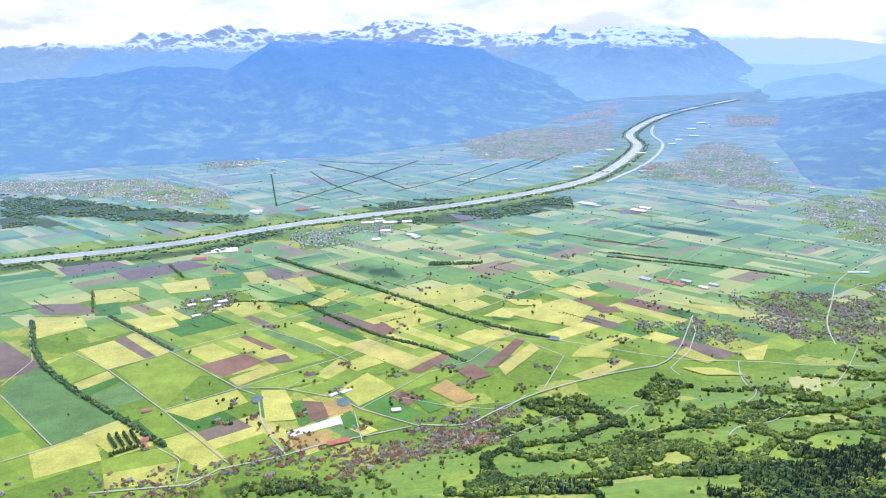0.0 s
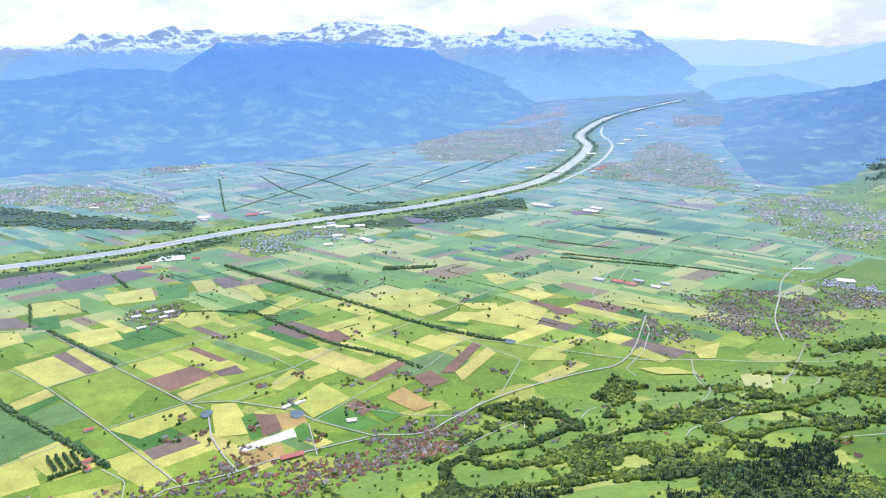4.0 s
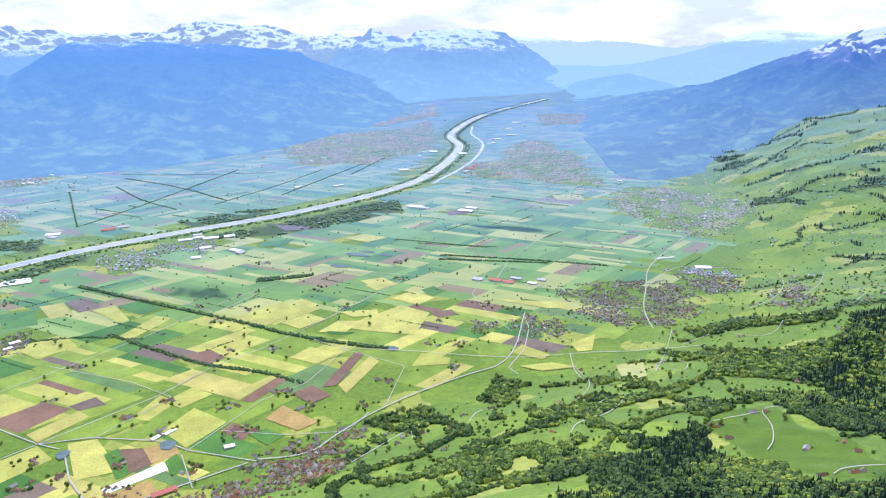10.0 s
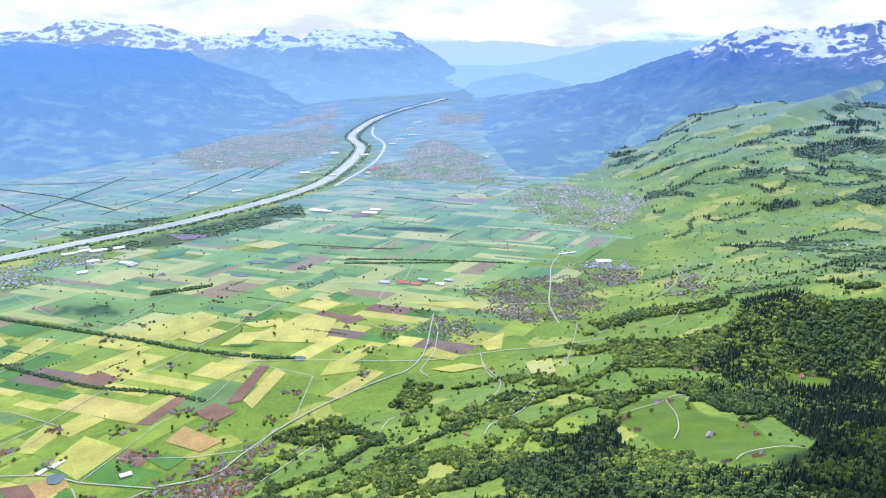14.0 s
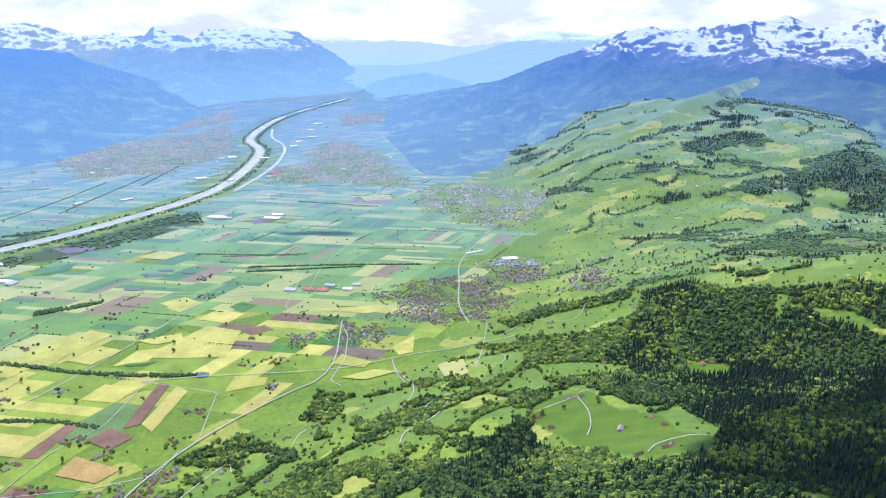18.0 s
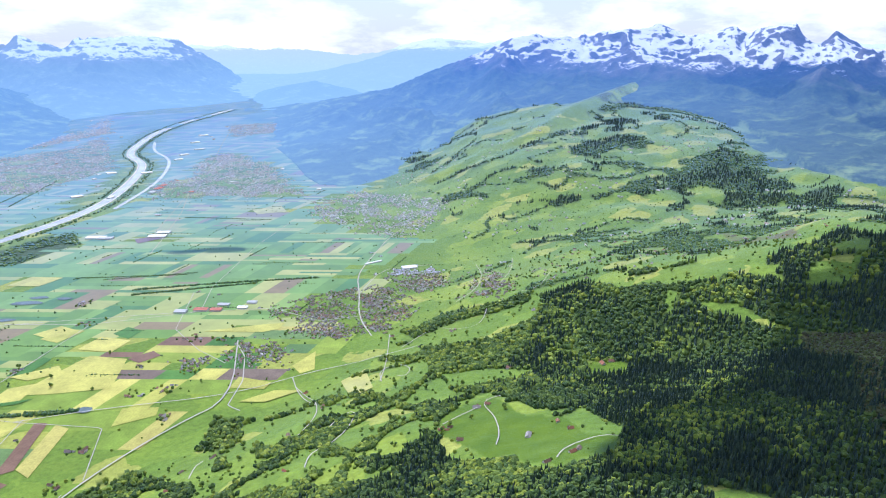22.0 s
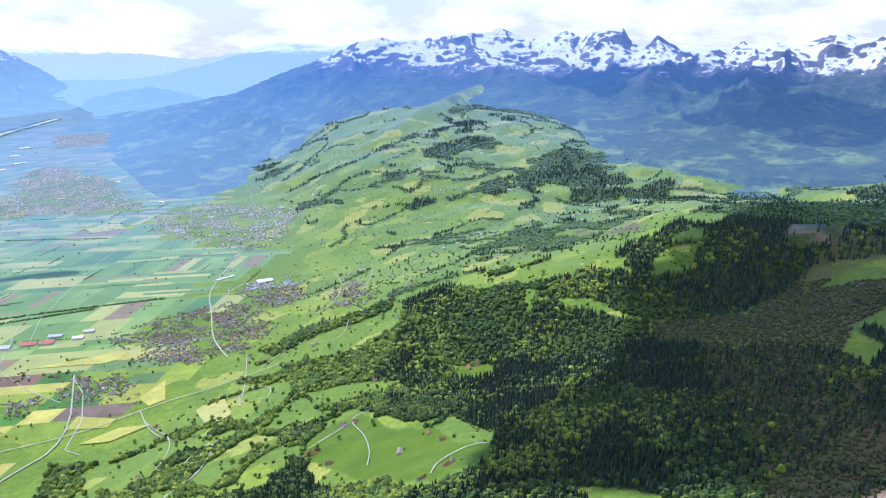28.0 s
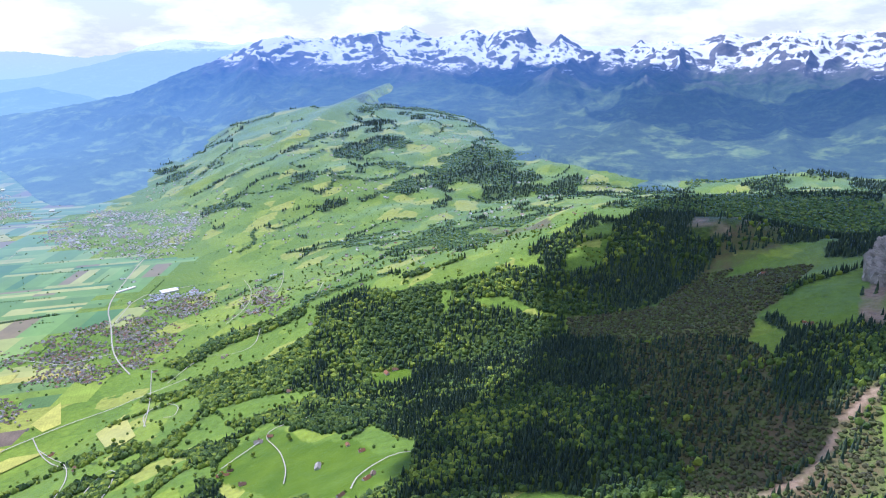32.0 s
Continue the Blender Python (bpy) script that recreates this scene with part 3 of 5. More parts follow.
WOODS_NEAR.append([(76, 230), (77, 222), (67, 199), (62, 197), (71, 217)])
WOODS_NEAR.append([(22, 198), (27, 186), (40, 184), (47, 188), (57, 192), (64, 188), (69, 180), (76, 176), (82, 174), (81, 167), (76, 166), (75, 157), (78, 142), (71, 137), (71, 148), (66, 151), (62, 146), (60, 151), (52, 150), (44, 153), (39, 161), (31, 163), (22, 175), (19, 187)])
WOODS_NEAR.append([(17, 157), (26, 159), (38, 152), (50, 154), (58, 157), (63, 148), (63, 135), (61, 128), (57, 128), (60, 141), (56, 149), (46, 144), (33, 142), (34, 135), (0, 148), (0, 153), (9, 158)])
WOODS_NEAR.append([(95, 173), (106, 178), (114, 181), (131, 187), (88, 121), (60, 128), (67, 139), (77, 141), (85, 152), (99, 164)])
WOODS_NEAR.append([(119, 242), (120, 225), (126, 214), (128, 196), (130, 189), (121, 186), (119, 197), (114, 206), (114, 229)])
WOODS_NEAR.append([(93, 243), (105, 236), (114, 237), (100, 225), (91, 234)])
WOODS_NEAR.append([(29, 218), (34, 218), (33, 210), (28, 211)])
WOODS_NEAR.append([(-75, 179), (-60, 185), (-52, 188), (-47, 191), (-38, 184), (-26, 171), (-25, 164), (-74, 178)])
WOODS_NEAR.append([(-25, 191), (-15, 167), (-12, 154), (-16, 161), (-23, 184)])
WOODS_NEAR.append([(85, 151), (99, 139), (101, 125), (103, 108), (116, 103), (134, 114), (141, 134), (134, 139), (141, 163), (155, 159), (161, 146), (184, 133), (114, 84), (95, 62), (60, 70), (48, 105), (65, 131), (70, 147)])
WOODS_NEAR.append([(89, 164), (98, 173), (110, 181), (127, 187), (135, 180), (130, 171), (112, 159), (98, 139), (85, 151)])
WOODS_HILL = []
WOODS_HILL.append([(172, 245), (180, 219), (167, 201), (172, 177), (166, 149), (141, 163), (138, 184), (153, 214)])
WOODS_HILL.append([(180, 216), (203, 209), (226, 229), (239, 216), (228, 186), (236, 174), (184, 133), (166, 149), (171, 175), (167, 201)])
WOODS_HILL.append([(181, 274), (205, 270), (219, 245), (232, 239), (217, 229), (200, 251), (178, 261)])
WOODS_HILL.append([(251, 114), (284, 120), (325, 118), (372, 113), (408, 32), (344, 30), (275, 48), (259, 75), (242, 77), (218, 86), (216, 110), (225, 137), (224, 160), (247, 151), (245, 125)])
WOODS_HILL.append([(222, 159), (216, 112), (199, 103), (186, 76), (178, 51), (167, 45), (149, 44), (134, 46), (122, 52), (118, 51), (107, 97), (131, 111)])
WOODS_HILL.append([(301, 242), (319, 222), (345, 209), (328, 172), (321, 157), (385, 197), (362, 218), (338, 237), (315, 252)])
WOODS_RIVER = []
WOODS_RIVER.append([(-35, 502), (34, 542), (103, 586), (101, 539), (31, 498), (-26, 489)])
WOODS_RIVER.append([(-377, 592), (-292, 565), (-196, 526), (-146, 517), (-143, 490), (-244, 508), (-336, 522)])
WOODS_RIVER.append([(-262, 398), (-201, 411), (-147, 438), (-111, 475), (-109, 463), (-143, 423), (-196, 400), (-255, 388)])
WOODS_RIVER.append([(-64, 547), (-11, 573), (8, 572), (-11, 546), (-54, 530)])
WOODS_RIVER.append([(-336, 522), (-288, 505), (-267, 488), (-285, 476), (-307, 474)])
GLADES = []
GLADES.append([(118, 166), (130, 169), (139, 167), (136, 158), (129, 143), (133, 132), (126, 119), (128, 111), (119, 105), (105, 109), (104, 128), (111, 157)])
GLADES.append([(176, 161), (181, 147), (174, 142), (168, 152)])
GLADES.append([(148, 204), (158, 192), (164, 173), (155, 170), (140, 187)])
GLADES.append([(58, 146), (64, 143), (67, 138), (65, 130), (55, 142)])
GLADES.append([(139, 175), (143, 170), (140, 164), (136, 169)])
GLADES.append([(358, 188), (435, 148), (326, 135), (281, 140), (238, 170), (269, 179)])
VILLAGES = []
VILLAGES.append([(-61, 192), (-56, 211), (-51, 213), (-41, 202), (-27, 204), (-16, 207), (1, 222), (17, 223), (19, 196), (6, 188), (-8, 188), (-25, 190), (-31, 178), (-53, 186)])
VILLAGES.append([(-132, 182), (-108, 186), (-79, 189), (-66, 198), (-60, 190), (-76, 180), (-104, 178), (-131, 179)])
VILLAGES.append([(120, 317), (130, 307), (131, 287), (125, 278), (107, 286)])
VILLAGES.append([(92, 313), (114, 303), (110, 294), (91, 305)])
VILLAGES.append([(149, 349), (179, 347), (200, 347), (222, 333), (203, 296), (186, 281), (170, 287), (155, 293), (144, 312), (159, 316), (146, 336)])
VILLAGES.append([(233, 362), (257, 348), (243, 314), (213, 314)])
VILLAGES.append([(12, 223), (26, 234), (28, 227), (18, 212), (12, 194), (1, 206)])
VILLAGES.append([(-133, 337), (-127, 345), (-111, 349), (-106, 333), (-118, 318)])
VILLAGES.append([(266, 315), (258, 294), (231, 248), (221, 267), (247, 298)])
TOWNS = []
TOWNS.append([(286, 545), (342, 583), (359, 542), (374, 478), (328, 441), (282, 420), (271, 456), (263, 503)])
TOWNS.append([(305, 856), (353, 883), (351, 776), (297, 587), (222, 648), (187, 654), (211, 733), (260, 751)])
TOWNS.append([(15, 942), (102, 1008), (207, 1051), (265, 1154), (203, 852), (112, 756), (41, 772)])
TOWNS.append([(-414, 653), (-281, 652), (-187, 601), (-168, 535), (-276, 580), (-384, 603)])
TOWNS.append([(-256, 752), (-206, 769), (-188, 724), (-236, 709)])
TOWNS.append([(-118, 469), (-88, 476), (-36, 457), (-34, 491), (-73, 483), (-52, 433), (-96, 437)])
TOWNS.append([(477, 1184), (564, 1187), (522, 1057), (415, 1034)])
TOWNS.append([(351, 1441), (243, 1227), (164, 1149), (160, 1079), (289, 1199)])
LANES = []
LANES.append([1.0, (-214, 319), (-201, 319), (-162, 317), (-118, 279), (-79, 245), (-71, 240)])
LANES.append([1.2, (-69, 237), (-64, 221), (-58, 210), (-51, 200)])
LANES.append([1.0, (-79, 245), (-62, 245), (-39, 237), (-30, 229), (-8, 217)])
LANES.append([1.0, (-201, 319), (-171, 269), (-171, 247)])
LANES.append([0.8, (-167, 240), (-129, 205)])
LANES.append([0.8, (-141, 196), (-129, 205), (-112, 220)])
LANES.append([0.8, (-158, 277), (-136, 261), (-102, 229), (-68, 195)])
LANES.append([0.8, (-136, 261), (-116, 278), (-92, 298), (-55, 333), (-26, 366), (2, 391)])
LANES.append([0.9, (-102, 228), (-79, 245), (-44, 271), (-26, 291), (-6, 305), (24, 332), (72, 380)])
LANES.append([0.7, (-71, 189), (-81, 185), (-84, 197), (-94, 204)])
LANES.append([0.8, (-32, 227), (-27, 207)])
LANES.append([0.7, (-31, 228), (-6, 258), (11, 268), (30, 297)])
LANES.append([1.2, (-11, 217), (-42, 205), (-52, 199), (-70, 192), (-77, 184), (-105, 180)])
LANES.append([1.3, (-8, 218), (9, 215), (17, 226), (38, 243), (72, 259), (95, 265), (120, 317)])
LANES.append([0.7, (38, 243), (51, 273), (27, 297), (17, 309)])
LANES.append([0.7, (-20, 239), (1, 231), (22, 228), (31, 239)])
LANES.append([0.9, (27, 297), (54, 288), (97, 268), (128, 267), (142, 264), (172, 249)])
LANES.append([0.9, (-73, 419), (-55, 386), (-28, 353), (-8, 376)])
LANES.append([0.7, (-62, 244), (-39, 268), (-56, 285), (-91, 308)])
LANES.append([1.0, (39, 406), (72, 380), (116, 365), (138, 365)])
LANES.append([0.8, (128, 395), (102, 348), (102, 317), (106, 297)])
LANES.append([1.5, (378, 480), (317, 448), (283, 429), (239, 389), (213, 364), (198, 337), (179, 308), (170, 282)])
LANES.append([1.2, (198, 337), (223, 358), (235, 363), (261, 353)])
LANES.append([1.0, (179, 308), (161, 315), (151, 345), (120, 364), (94, 378), (43, 403), (-7, 429)])
LANES.append([1.0, (94, 254), (92, 261), (105, 277), (115, 298), (118, 312)])
LANES.append([0.9, (122, 267), (116, 250), (113, 229)])
LANES.append([0.8, (120, 364), (139, 397), (197, 464), (248, 512)])
LANES.append([0.7, (119, 259), (117, 245), (116, 236), (108, 220), (100, 210), (89, 202)])
LANES.append([0.7, (81, 177), (87, 186), (94, 186), (103, 191), (112, 201), (112, 205), (106, 203), (100, 199)])
LANES.append([0.7, (61, 213), (66, 222), (69, 223)])
LANES.append([0.7, (20, 199), (25, 204), (35, 214), (43, 220), (41, 210)])
LANES.append([0.7, (137, 224), (145, 238), (154, 239), (153, 227), (144, 218), (144, 224)])
LANES.append([0.6, (150, 154), (139, 165), (132, 163), (126, 151), (117, 139), (110, 133)])
LANES.append([0.6, (131, 162), (115, 160)])
LANES.append([0.6, (108, 112), (116, 116), (126, 115), (128, 111)])
LANES.append([0.7, (176, 276), (154, 246), (137, 225)])
LANES.append([0.6, (168, 255), (191, 262), (190, 242), (196, 235), (212, 249)])
LANES.append([0.8, (275, 329), (259, 305), (233, 279), (216, 276)])
LANES.append([0.7, (289, 312), (266, 289), (238, 269)])
LANES.append([0.6, (255, 251), (234, 237), (227, 250)])
LANES.append([0.6, (285, 221), (260, 200), (257, 193)])
LANES.append([0.6, (328, 213), (308, 197), (282, 183)])
LANES.append([1.2, (-119, 511), (-108, 495), (-87, 472), (-53, 444), (-30, 431)])
LANES.append([1.2, (-258, 742), (-240, 679), (-212, 601), (-175, 558), (-149, 512), (-118, 506)])
LANES.append([1.2, (145, 527), (194, 616), (292, 796), (385, 992), (497, 1214)])
LANES.append([1.2, (234, 695), (189, 592), (149, 516), (132, 486)])
HEDGES = []
HEDGES.append([1.6, (-101, 410), (-73, 386), (-37, 356), (-13, 336), (4, 319), (28, 302), (47, 292)])
HEDGES.append([1.4, (-73, 337), (-63, 327), (-41, 305), (-26, 292), (-6, 282), (9, 268)])
HEDGES.append([1.6, (-195, 312), (-172, 272), (-142, 244), (-114, 223), (-92, 205)])
HEDGES.append([1.3, (-161, 318), (-138, 298), (-116, 279)])
HEDGES.append([1.0, (-116, 337), (-88, 338), (-72, 333)])
HEDGES.append([0.8, (-186, 354), (-171, 322)])
HEDGES.append([1.6, (-8, 396), (22, 399)])
HEDGES.append([1.2, (-161, 397), (-145, 375)])
HEDGES.append([1.6, (-8, 400), (23, 401)])
HEDGES.append([1.4, (83, 462), (136, 429)])
HEDGES.append([1.2, (103, 420), (153, 398), (194, 375)])
HEDGES.append([1.6, (-129, 733), (-73, 677), (-32, 611)])
HEDGES.append([1.4, (-69, 588), (-98, 624), (-130, 692)])
HEDGES.append([1.4, (-132, 548), (-107, 589), (-67, 671), (-26, 756)])
HEDGES.append([1.2, (-166, 678), (-132, 548)])
HEDGES.append([1.2, (-136, 757), (-85, 739), (10, 731)])
HEDGES.append([1.2, (-41, 599), (9, 661), (57, 737)])
HEDGES.append([1.2, (13, 622), (66, 705), (109, 772)])
HEDGES.append([1.2, (83, 704), (140, 810)])
HEDGES.append([1.4, (95, 449), (142, 429)])
HEDGES.append([1.2, (100, 412), (162, 389)])
HEDGES.append([1.2, (186, 574), (235, 525)])
HEATHS = []
HEATHS.append([(215, 111), (218, 86), (208, 56), (219, 49), (194, 53), (180, 52), (187, 76), (199, 103)])
HEATHS.append([(193, 89), (178, 51), (167, 44), (155, 44), (149, 39), (150, 33), (157, 26), (119, 24), (118, 51), (135, 56), (155, 71)])
HEATHS.append([(347, 217), (314, 162), (290, 149), (321, 193)])
HEATHS.append([(218, 81), (242, 73), (248, 61), (244, 45), (204, 49), (194, 54)])
HEATHS.append([(212, 85), (247, 79), (281, 74), (323, 64), (269, 56), (253, 68), (223, 78)])
SCARS = []
SCARS.append([(277, 91), (321, 93), (355, 80), (279, 72), (267, 83)])
SCARS.append([(120, 41), (124, 36), (131, 34), (142, 32), (141, 31), (132, 32), (122, 35), (119, 39)])
SCARS.append([(143, 32), (154, 26.8), (152, 25.6), (142, 30.6)])
SCARS.append([(192, 32), (207, 31), (212, 27), (179, 26), (182, 30)])


co, quads, fan = ground_sheet()
ground = tagged(new("ground", sheet_mesh("ground", co, quads, fan)), "green valley floor with grassy wooded hillsides", "ground", kind="structure")
ground.data.materials.append(LAND)
gx, gy, gz = co.T
cover = np.zeros((len(co), 4), np.float32)
cover[:, 0] = woodland(gx, gy)
cover[:, 1] = within(HEATHS, gx, gy) * np.clip(0.8 + 0.8 * fractal(gx / 20, gy / 20, 4, 81), 0, 1)
cover[:, 2] = within(SCARS, gx, gy) * np.clip(np.where(gx > 250, 0.2, 0.8) + 1.4 * fractal(gx / 6, gy / 6, 4, 83), 0, 1)
cover[:, 3] = within(GLADES[:2], gx, gy)
layer = ground.data.color_attributes.new("cover", "FLOAT_COLOR", "POINT")
layer.data.foreach_set("color", cover.ravel())


def raise_range(name, words, material, span, reach, detail, rows, *shape):
    az = np.radians(np.arange(span[0], span[1], detail))
    a, d = np.meshgrid(az, np.linspace(*reach, rows))
    x, y = d * np.sin(a), d * np.cos(a)
    z = mountain(x, y, *shape)
    gap, tall = spur_gap(x, y)
    z = mix(z, np.minimum(z, tall - 3), smooth(75, 30, gap) * smooth(1110, 980, d))
    n, m = a.shape
    i, j = np.meshgrid(np.arange(n - 1), np.arange(m - 1), indexing="ij")
    quads = np.stack([i * m + j, (i + 1) * m + j, (i + 1) * m + j + 1, i * m + j + 1], -1).reshape(-1, 4)[:, ::-1]
    me = sheet_mesh(name, np.stack([x, y, z], -1).reshape(-1, 3), quads)
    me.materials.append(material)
    return tagged(new(name, me), words, "mountain range", kind="structure")


# the haze on these ranges is the glow in their materials
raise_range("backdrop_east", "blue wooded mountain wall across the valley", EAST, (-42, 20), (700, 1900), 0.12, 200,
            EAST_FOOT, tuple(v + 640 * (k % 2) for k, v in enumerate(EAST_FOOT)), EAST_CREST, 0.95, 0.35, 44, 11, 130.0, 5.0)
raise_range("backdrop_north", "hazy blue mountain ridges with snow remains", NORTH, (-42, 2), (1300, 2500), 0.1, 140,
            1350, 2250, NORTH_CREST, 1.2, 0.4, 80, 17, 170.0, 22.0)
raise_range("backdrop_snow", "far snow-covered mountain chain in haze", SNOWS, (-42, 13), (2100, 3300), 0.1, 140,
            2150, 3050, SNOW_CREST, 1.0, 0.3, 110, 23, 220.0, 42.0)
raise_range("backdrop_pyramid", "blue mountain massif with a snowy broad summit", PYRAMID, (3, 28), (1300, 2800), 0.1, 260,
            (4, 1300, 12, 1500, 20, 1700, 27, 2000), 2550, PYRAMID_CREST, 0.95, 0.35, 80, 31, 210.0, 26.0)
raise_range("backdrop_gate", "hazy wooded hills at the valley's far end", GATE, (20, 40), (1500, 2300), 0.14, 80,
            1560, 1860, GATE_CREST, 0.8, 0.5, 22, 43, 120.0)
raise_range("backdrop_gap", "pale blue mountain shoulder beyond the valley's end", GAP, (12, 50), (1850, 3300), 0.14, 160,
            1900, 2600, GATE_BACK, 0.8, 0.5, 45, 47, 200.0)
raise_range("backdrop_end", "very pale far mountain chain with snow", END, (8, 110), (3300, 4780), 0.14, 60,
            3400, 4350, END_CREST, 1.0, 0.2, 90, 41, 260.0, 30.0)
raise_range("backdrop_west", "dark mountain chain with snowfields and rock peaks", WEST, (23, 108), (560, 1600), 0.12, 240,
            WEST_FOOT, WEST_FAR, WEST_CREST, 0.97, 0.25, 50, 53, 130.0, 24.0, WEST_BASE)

# ---------------------------------------------------------------- fields
KNOWN = []


def known(kind, *corners):
    KNOWN.append((kind, list(zip(corners[0::2], corners[1::2]))))


known("P", -135.0, 201.5, -119.7, 213.0, -109.2, 197.2, -125.4, 187.4)
known("P", -105.3, 189.6, -85.0, 196.8, -82.0, 184.9, -101.4, 182.2)
known("G", -109.6, 197.2, -90.5, 205.3, -84.8, 197.1, -105.3, 189.6)
known("P", -95.2, 208.7, -85.4, 215.0, -69.7, 198.0, -76.4, 191.9)
known("G", -107.4, 221.4, -102.1, 228.5, -85.4, 215.0, -95.4, 209.4)
known("P", -157.5, 280.1, -145.9, 290.6, -124.9, 271.5, -136.3, 261.1)
known("L", -147.1, 290.6, -143.2, 294.3, -121.2, 274.2, -124.7, 271.0)
known("P", -143.2, 294.3, -140.1, 299.3, -117.3, 278.1, -120.7, 273.1)
known("P", -196.5, 317.3, -173.9, 317.1, -165.8, 306.1, -181.9, 292.1)
known("P", -165.8, 269.1, -160.9, 273.4, -155.8, 267.9, -161.2, 264.8)
known("G", -164.1, 263.8, -157.7, 278.9, -136.3, 261.1, -145.1, 249.0)
known("Y", -144.0, 249.0, -135.8, 260.1, -130.0, 254.6, -139.1, 243.5)
known("D", -139.1, 243.5, -130.0, 254.6, -126.3, 251.3, -134.2, 237.8)
known("G", -132.8, 261.1, -116.9, 277.0, -96.4, 258.4, -102.4, 229.3)
known("P", -112.0, 263.5, -108.8, 267.7, -86.0, 246.4, -92.5, 239.7)
known("P", -100.9, 228.1, -78.9, 244.1, -72.0, 234.5, -87.5, 221.3)
known("P", -152.4, 313.5, -132.9, 320.5, -122.8, 305.8, -134.5, 298.0)
known("P", -185.9, 354.1, -164.3, 360.1, -155.1, 339.7, -174.7, 333.5)
known("P", -153.8, 364.6, -132.4, 374.7, -124.1, 355.4, -143.7, 349.5)
known("D", -130.5, 375.7, -114.7, 379.4, -108.0, 357.9, -122.3, 355.4)
known("D", -175.3, 333.5, -165.0, 337.4, -156.0, 319.9, -168.3, 318.5)
known("L", -209.0, 333.8, -184.1, 335.1, -166.7, 322.1, -193.2, 320.1)
known("L", -190.0, 387.0, -154.2, 405.9, -134.5, 397.0, -172.8, 369.3)
known("L", -225.4, 392.5, -198.5, 406.2, -184.6, 397.4, -211.1, 377.3)
known("D", -249.4, 377.6, -222.7, 387.3, -220.7, 377.3, -243.7, 368.0)
known("M", -166.2, 263.8, -142.8, 244.4, -113.9, 222.6, -129.8, 206.1, -167.8, 241.0, -168.3, 252.9)
known("B", -100.3, 264.5, -84.9, 276.2, -73.8, 268.0, -87.3, 254.4)
known("L", -75.4, 270.2, -67.1, 275.6, -62.1, 268.5, -70.9, 265.9)
known("Y", -84.5, 252.5, -70.9, 265.9, -66.3, 260.7, -79.5, 246.4)
known("G", -79.5, 246.4, -52.3, 265.8, -41.5, 255.6, -61.5, 244.0)
known("P", -51.7, 255.7, -43.7, 271.0, -36.9, 264.1, -45.5, 252.3)
known("P", -41.8, 265.7, -32.2, 274.8, -24.4, 267.2, -35.2, 259.0)
known("P", -39.9, 243.9, -30.5, 258.0, -18.3, 244.7, -30.9, 230.9)
known("G", -45.5, 252.3, -38.8, 260.6, -32.5, 255.6, -40.2, 246.2)
known("P", -69.5, 243.1, -60.5, 244.0, -49.9, 222.3, -62.3, 220.1)
known("D", -56.5, 233.1, -52.5, 236.1, -44.7, 221.1, -49.9, 217.4)
known("B", -52.3, 235.2, -44.8, 234.3, -40.1, 223.8, -46.5, 220.0)
known("O", -44.4, 234.3, -35.0, 236.0, -32.5, 227.7, -40.7, 223.8)
known("W", -53.6, 213.4, -37.1, 224.2, -35.1, 219.2, -51.5, 210.6)
known("O", -51.3, 209.9, -39.7, 214.8, -36.6, 206.7, -49.1, 203.4)
known("D", -36.7, 224.2, -33.6, 228.1, -28.4, 217.3, -34.0, 215.5)
known("B", -20.1, 239.3, -16.1, 243.8, -9.4, 237.1, -13.3, 230.9)
known("D", -10.8, 234.2, -5.2, 237.1, 1.1, 230.8, -5.0, 226.0)
known("B", -14.3, 259.4, -0.6, 275.2, 3.7, 272.9, -9.6, 256.9)
known("Y", -19.6, 264.0, -2.3, 278.0, -0.6, 275.2, -14.7, 259.9)
known("B", -38.0, 305.9, -27.7, 309.2, -20.5, 299.2, -29.0, 293.0)
known("P", -69.3, 332.8, -55.5, 355.8, -47.5, 351.4, -63.0, 328.9)
known("P", -87.5, 371.5, -77.4, 376.2, -67.2, 353.3, -71.3, 351.6)
known("D", -76.4, 374.3, -65.5, 381.0, -53.9, 366.6, -63.6, 359.4)
known("Y", -114.2, 383.4, -103.6, 386.3, -94.3, 366.9, -104.4, 364.2)
known("L", -103.3, 386.3, -93.4, 391.4, -83.7, 376.3, -93.0, 369.7)
known("P", -109.5, 329.2, -90.2, 336.9, -84.4, 326.8, -97.6, 316.6)
known("P", -25.8, 319.0, -12.5, 330.1, -8.2, 326.3, -21.4, 314.0)
known("P", 5.2, 292.7, 14.5, 301.6, 25.4, 292.0, 16.2, 283.6)
known("P", 30.4, 320.8, 62.7, 341.4, 74.5, 328.0, 61.6, 303.3, 40.6, 313.6)
known("P", 4.7, 352.7, 14.1, 363.3, 22.7, 352.6, 11.9, 344.2)
known("P", 3.0, 332.3, 16.2, 341.7, 24.3, 332.1, 11.3, 323.1)
known("P", 19.2, 317.3, 29.7, 328.3, 40.6, 325.9, 31.2, 313.7)
known("P", 60.0, 352.3, 72.0, 361.1, 81.5, 347.9, 71.1, 339.7)
known("D", 30.7, 341.6, 46.6, 352.4, 49.0, 348.1, 36.0, 336.0)
known("D", 77.2, 361.0, 85.2, 365.5, 89.3, 356.5, 81.1, 350.5)
known("P", 49.3, 375.2, 61.4, 382.0, 67.9, 373.2, 54.3, 365.8)
known("B", 74.5, 328.0, 86.0, 329.4, 87.2, 322.6, 77.1, 320.5)
known("P", 53.6, 272.1, 60.5, 283.4, 71.6, 275.9, 68.7, 270.4)
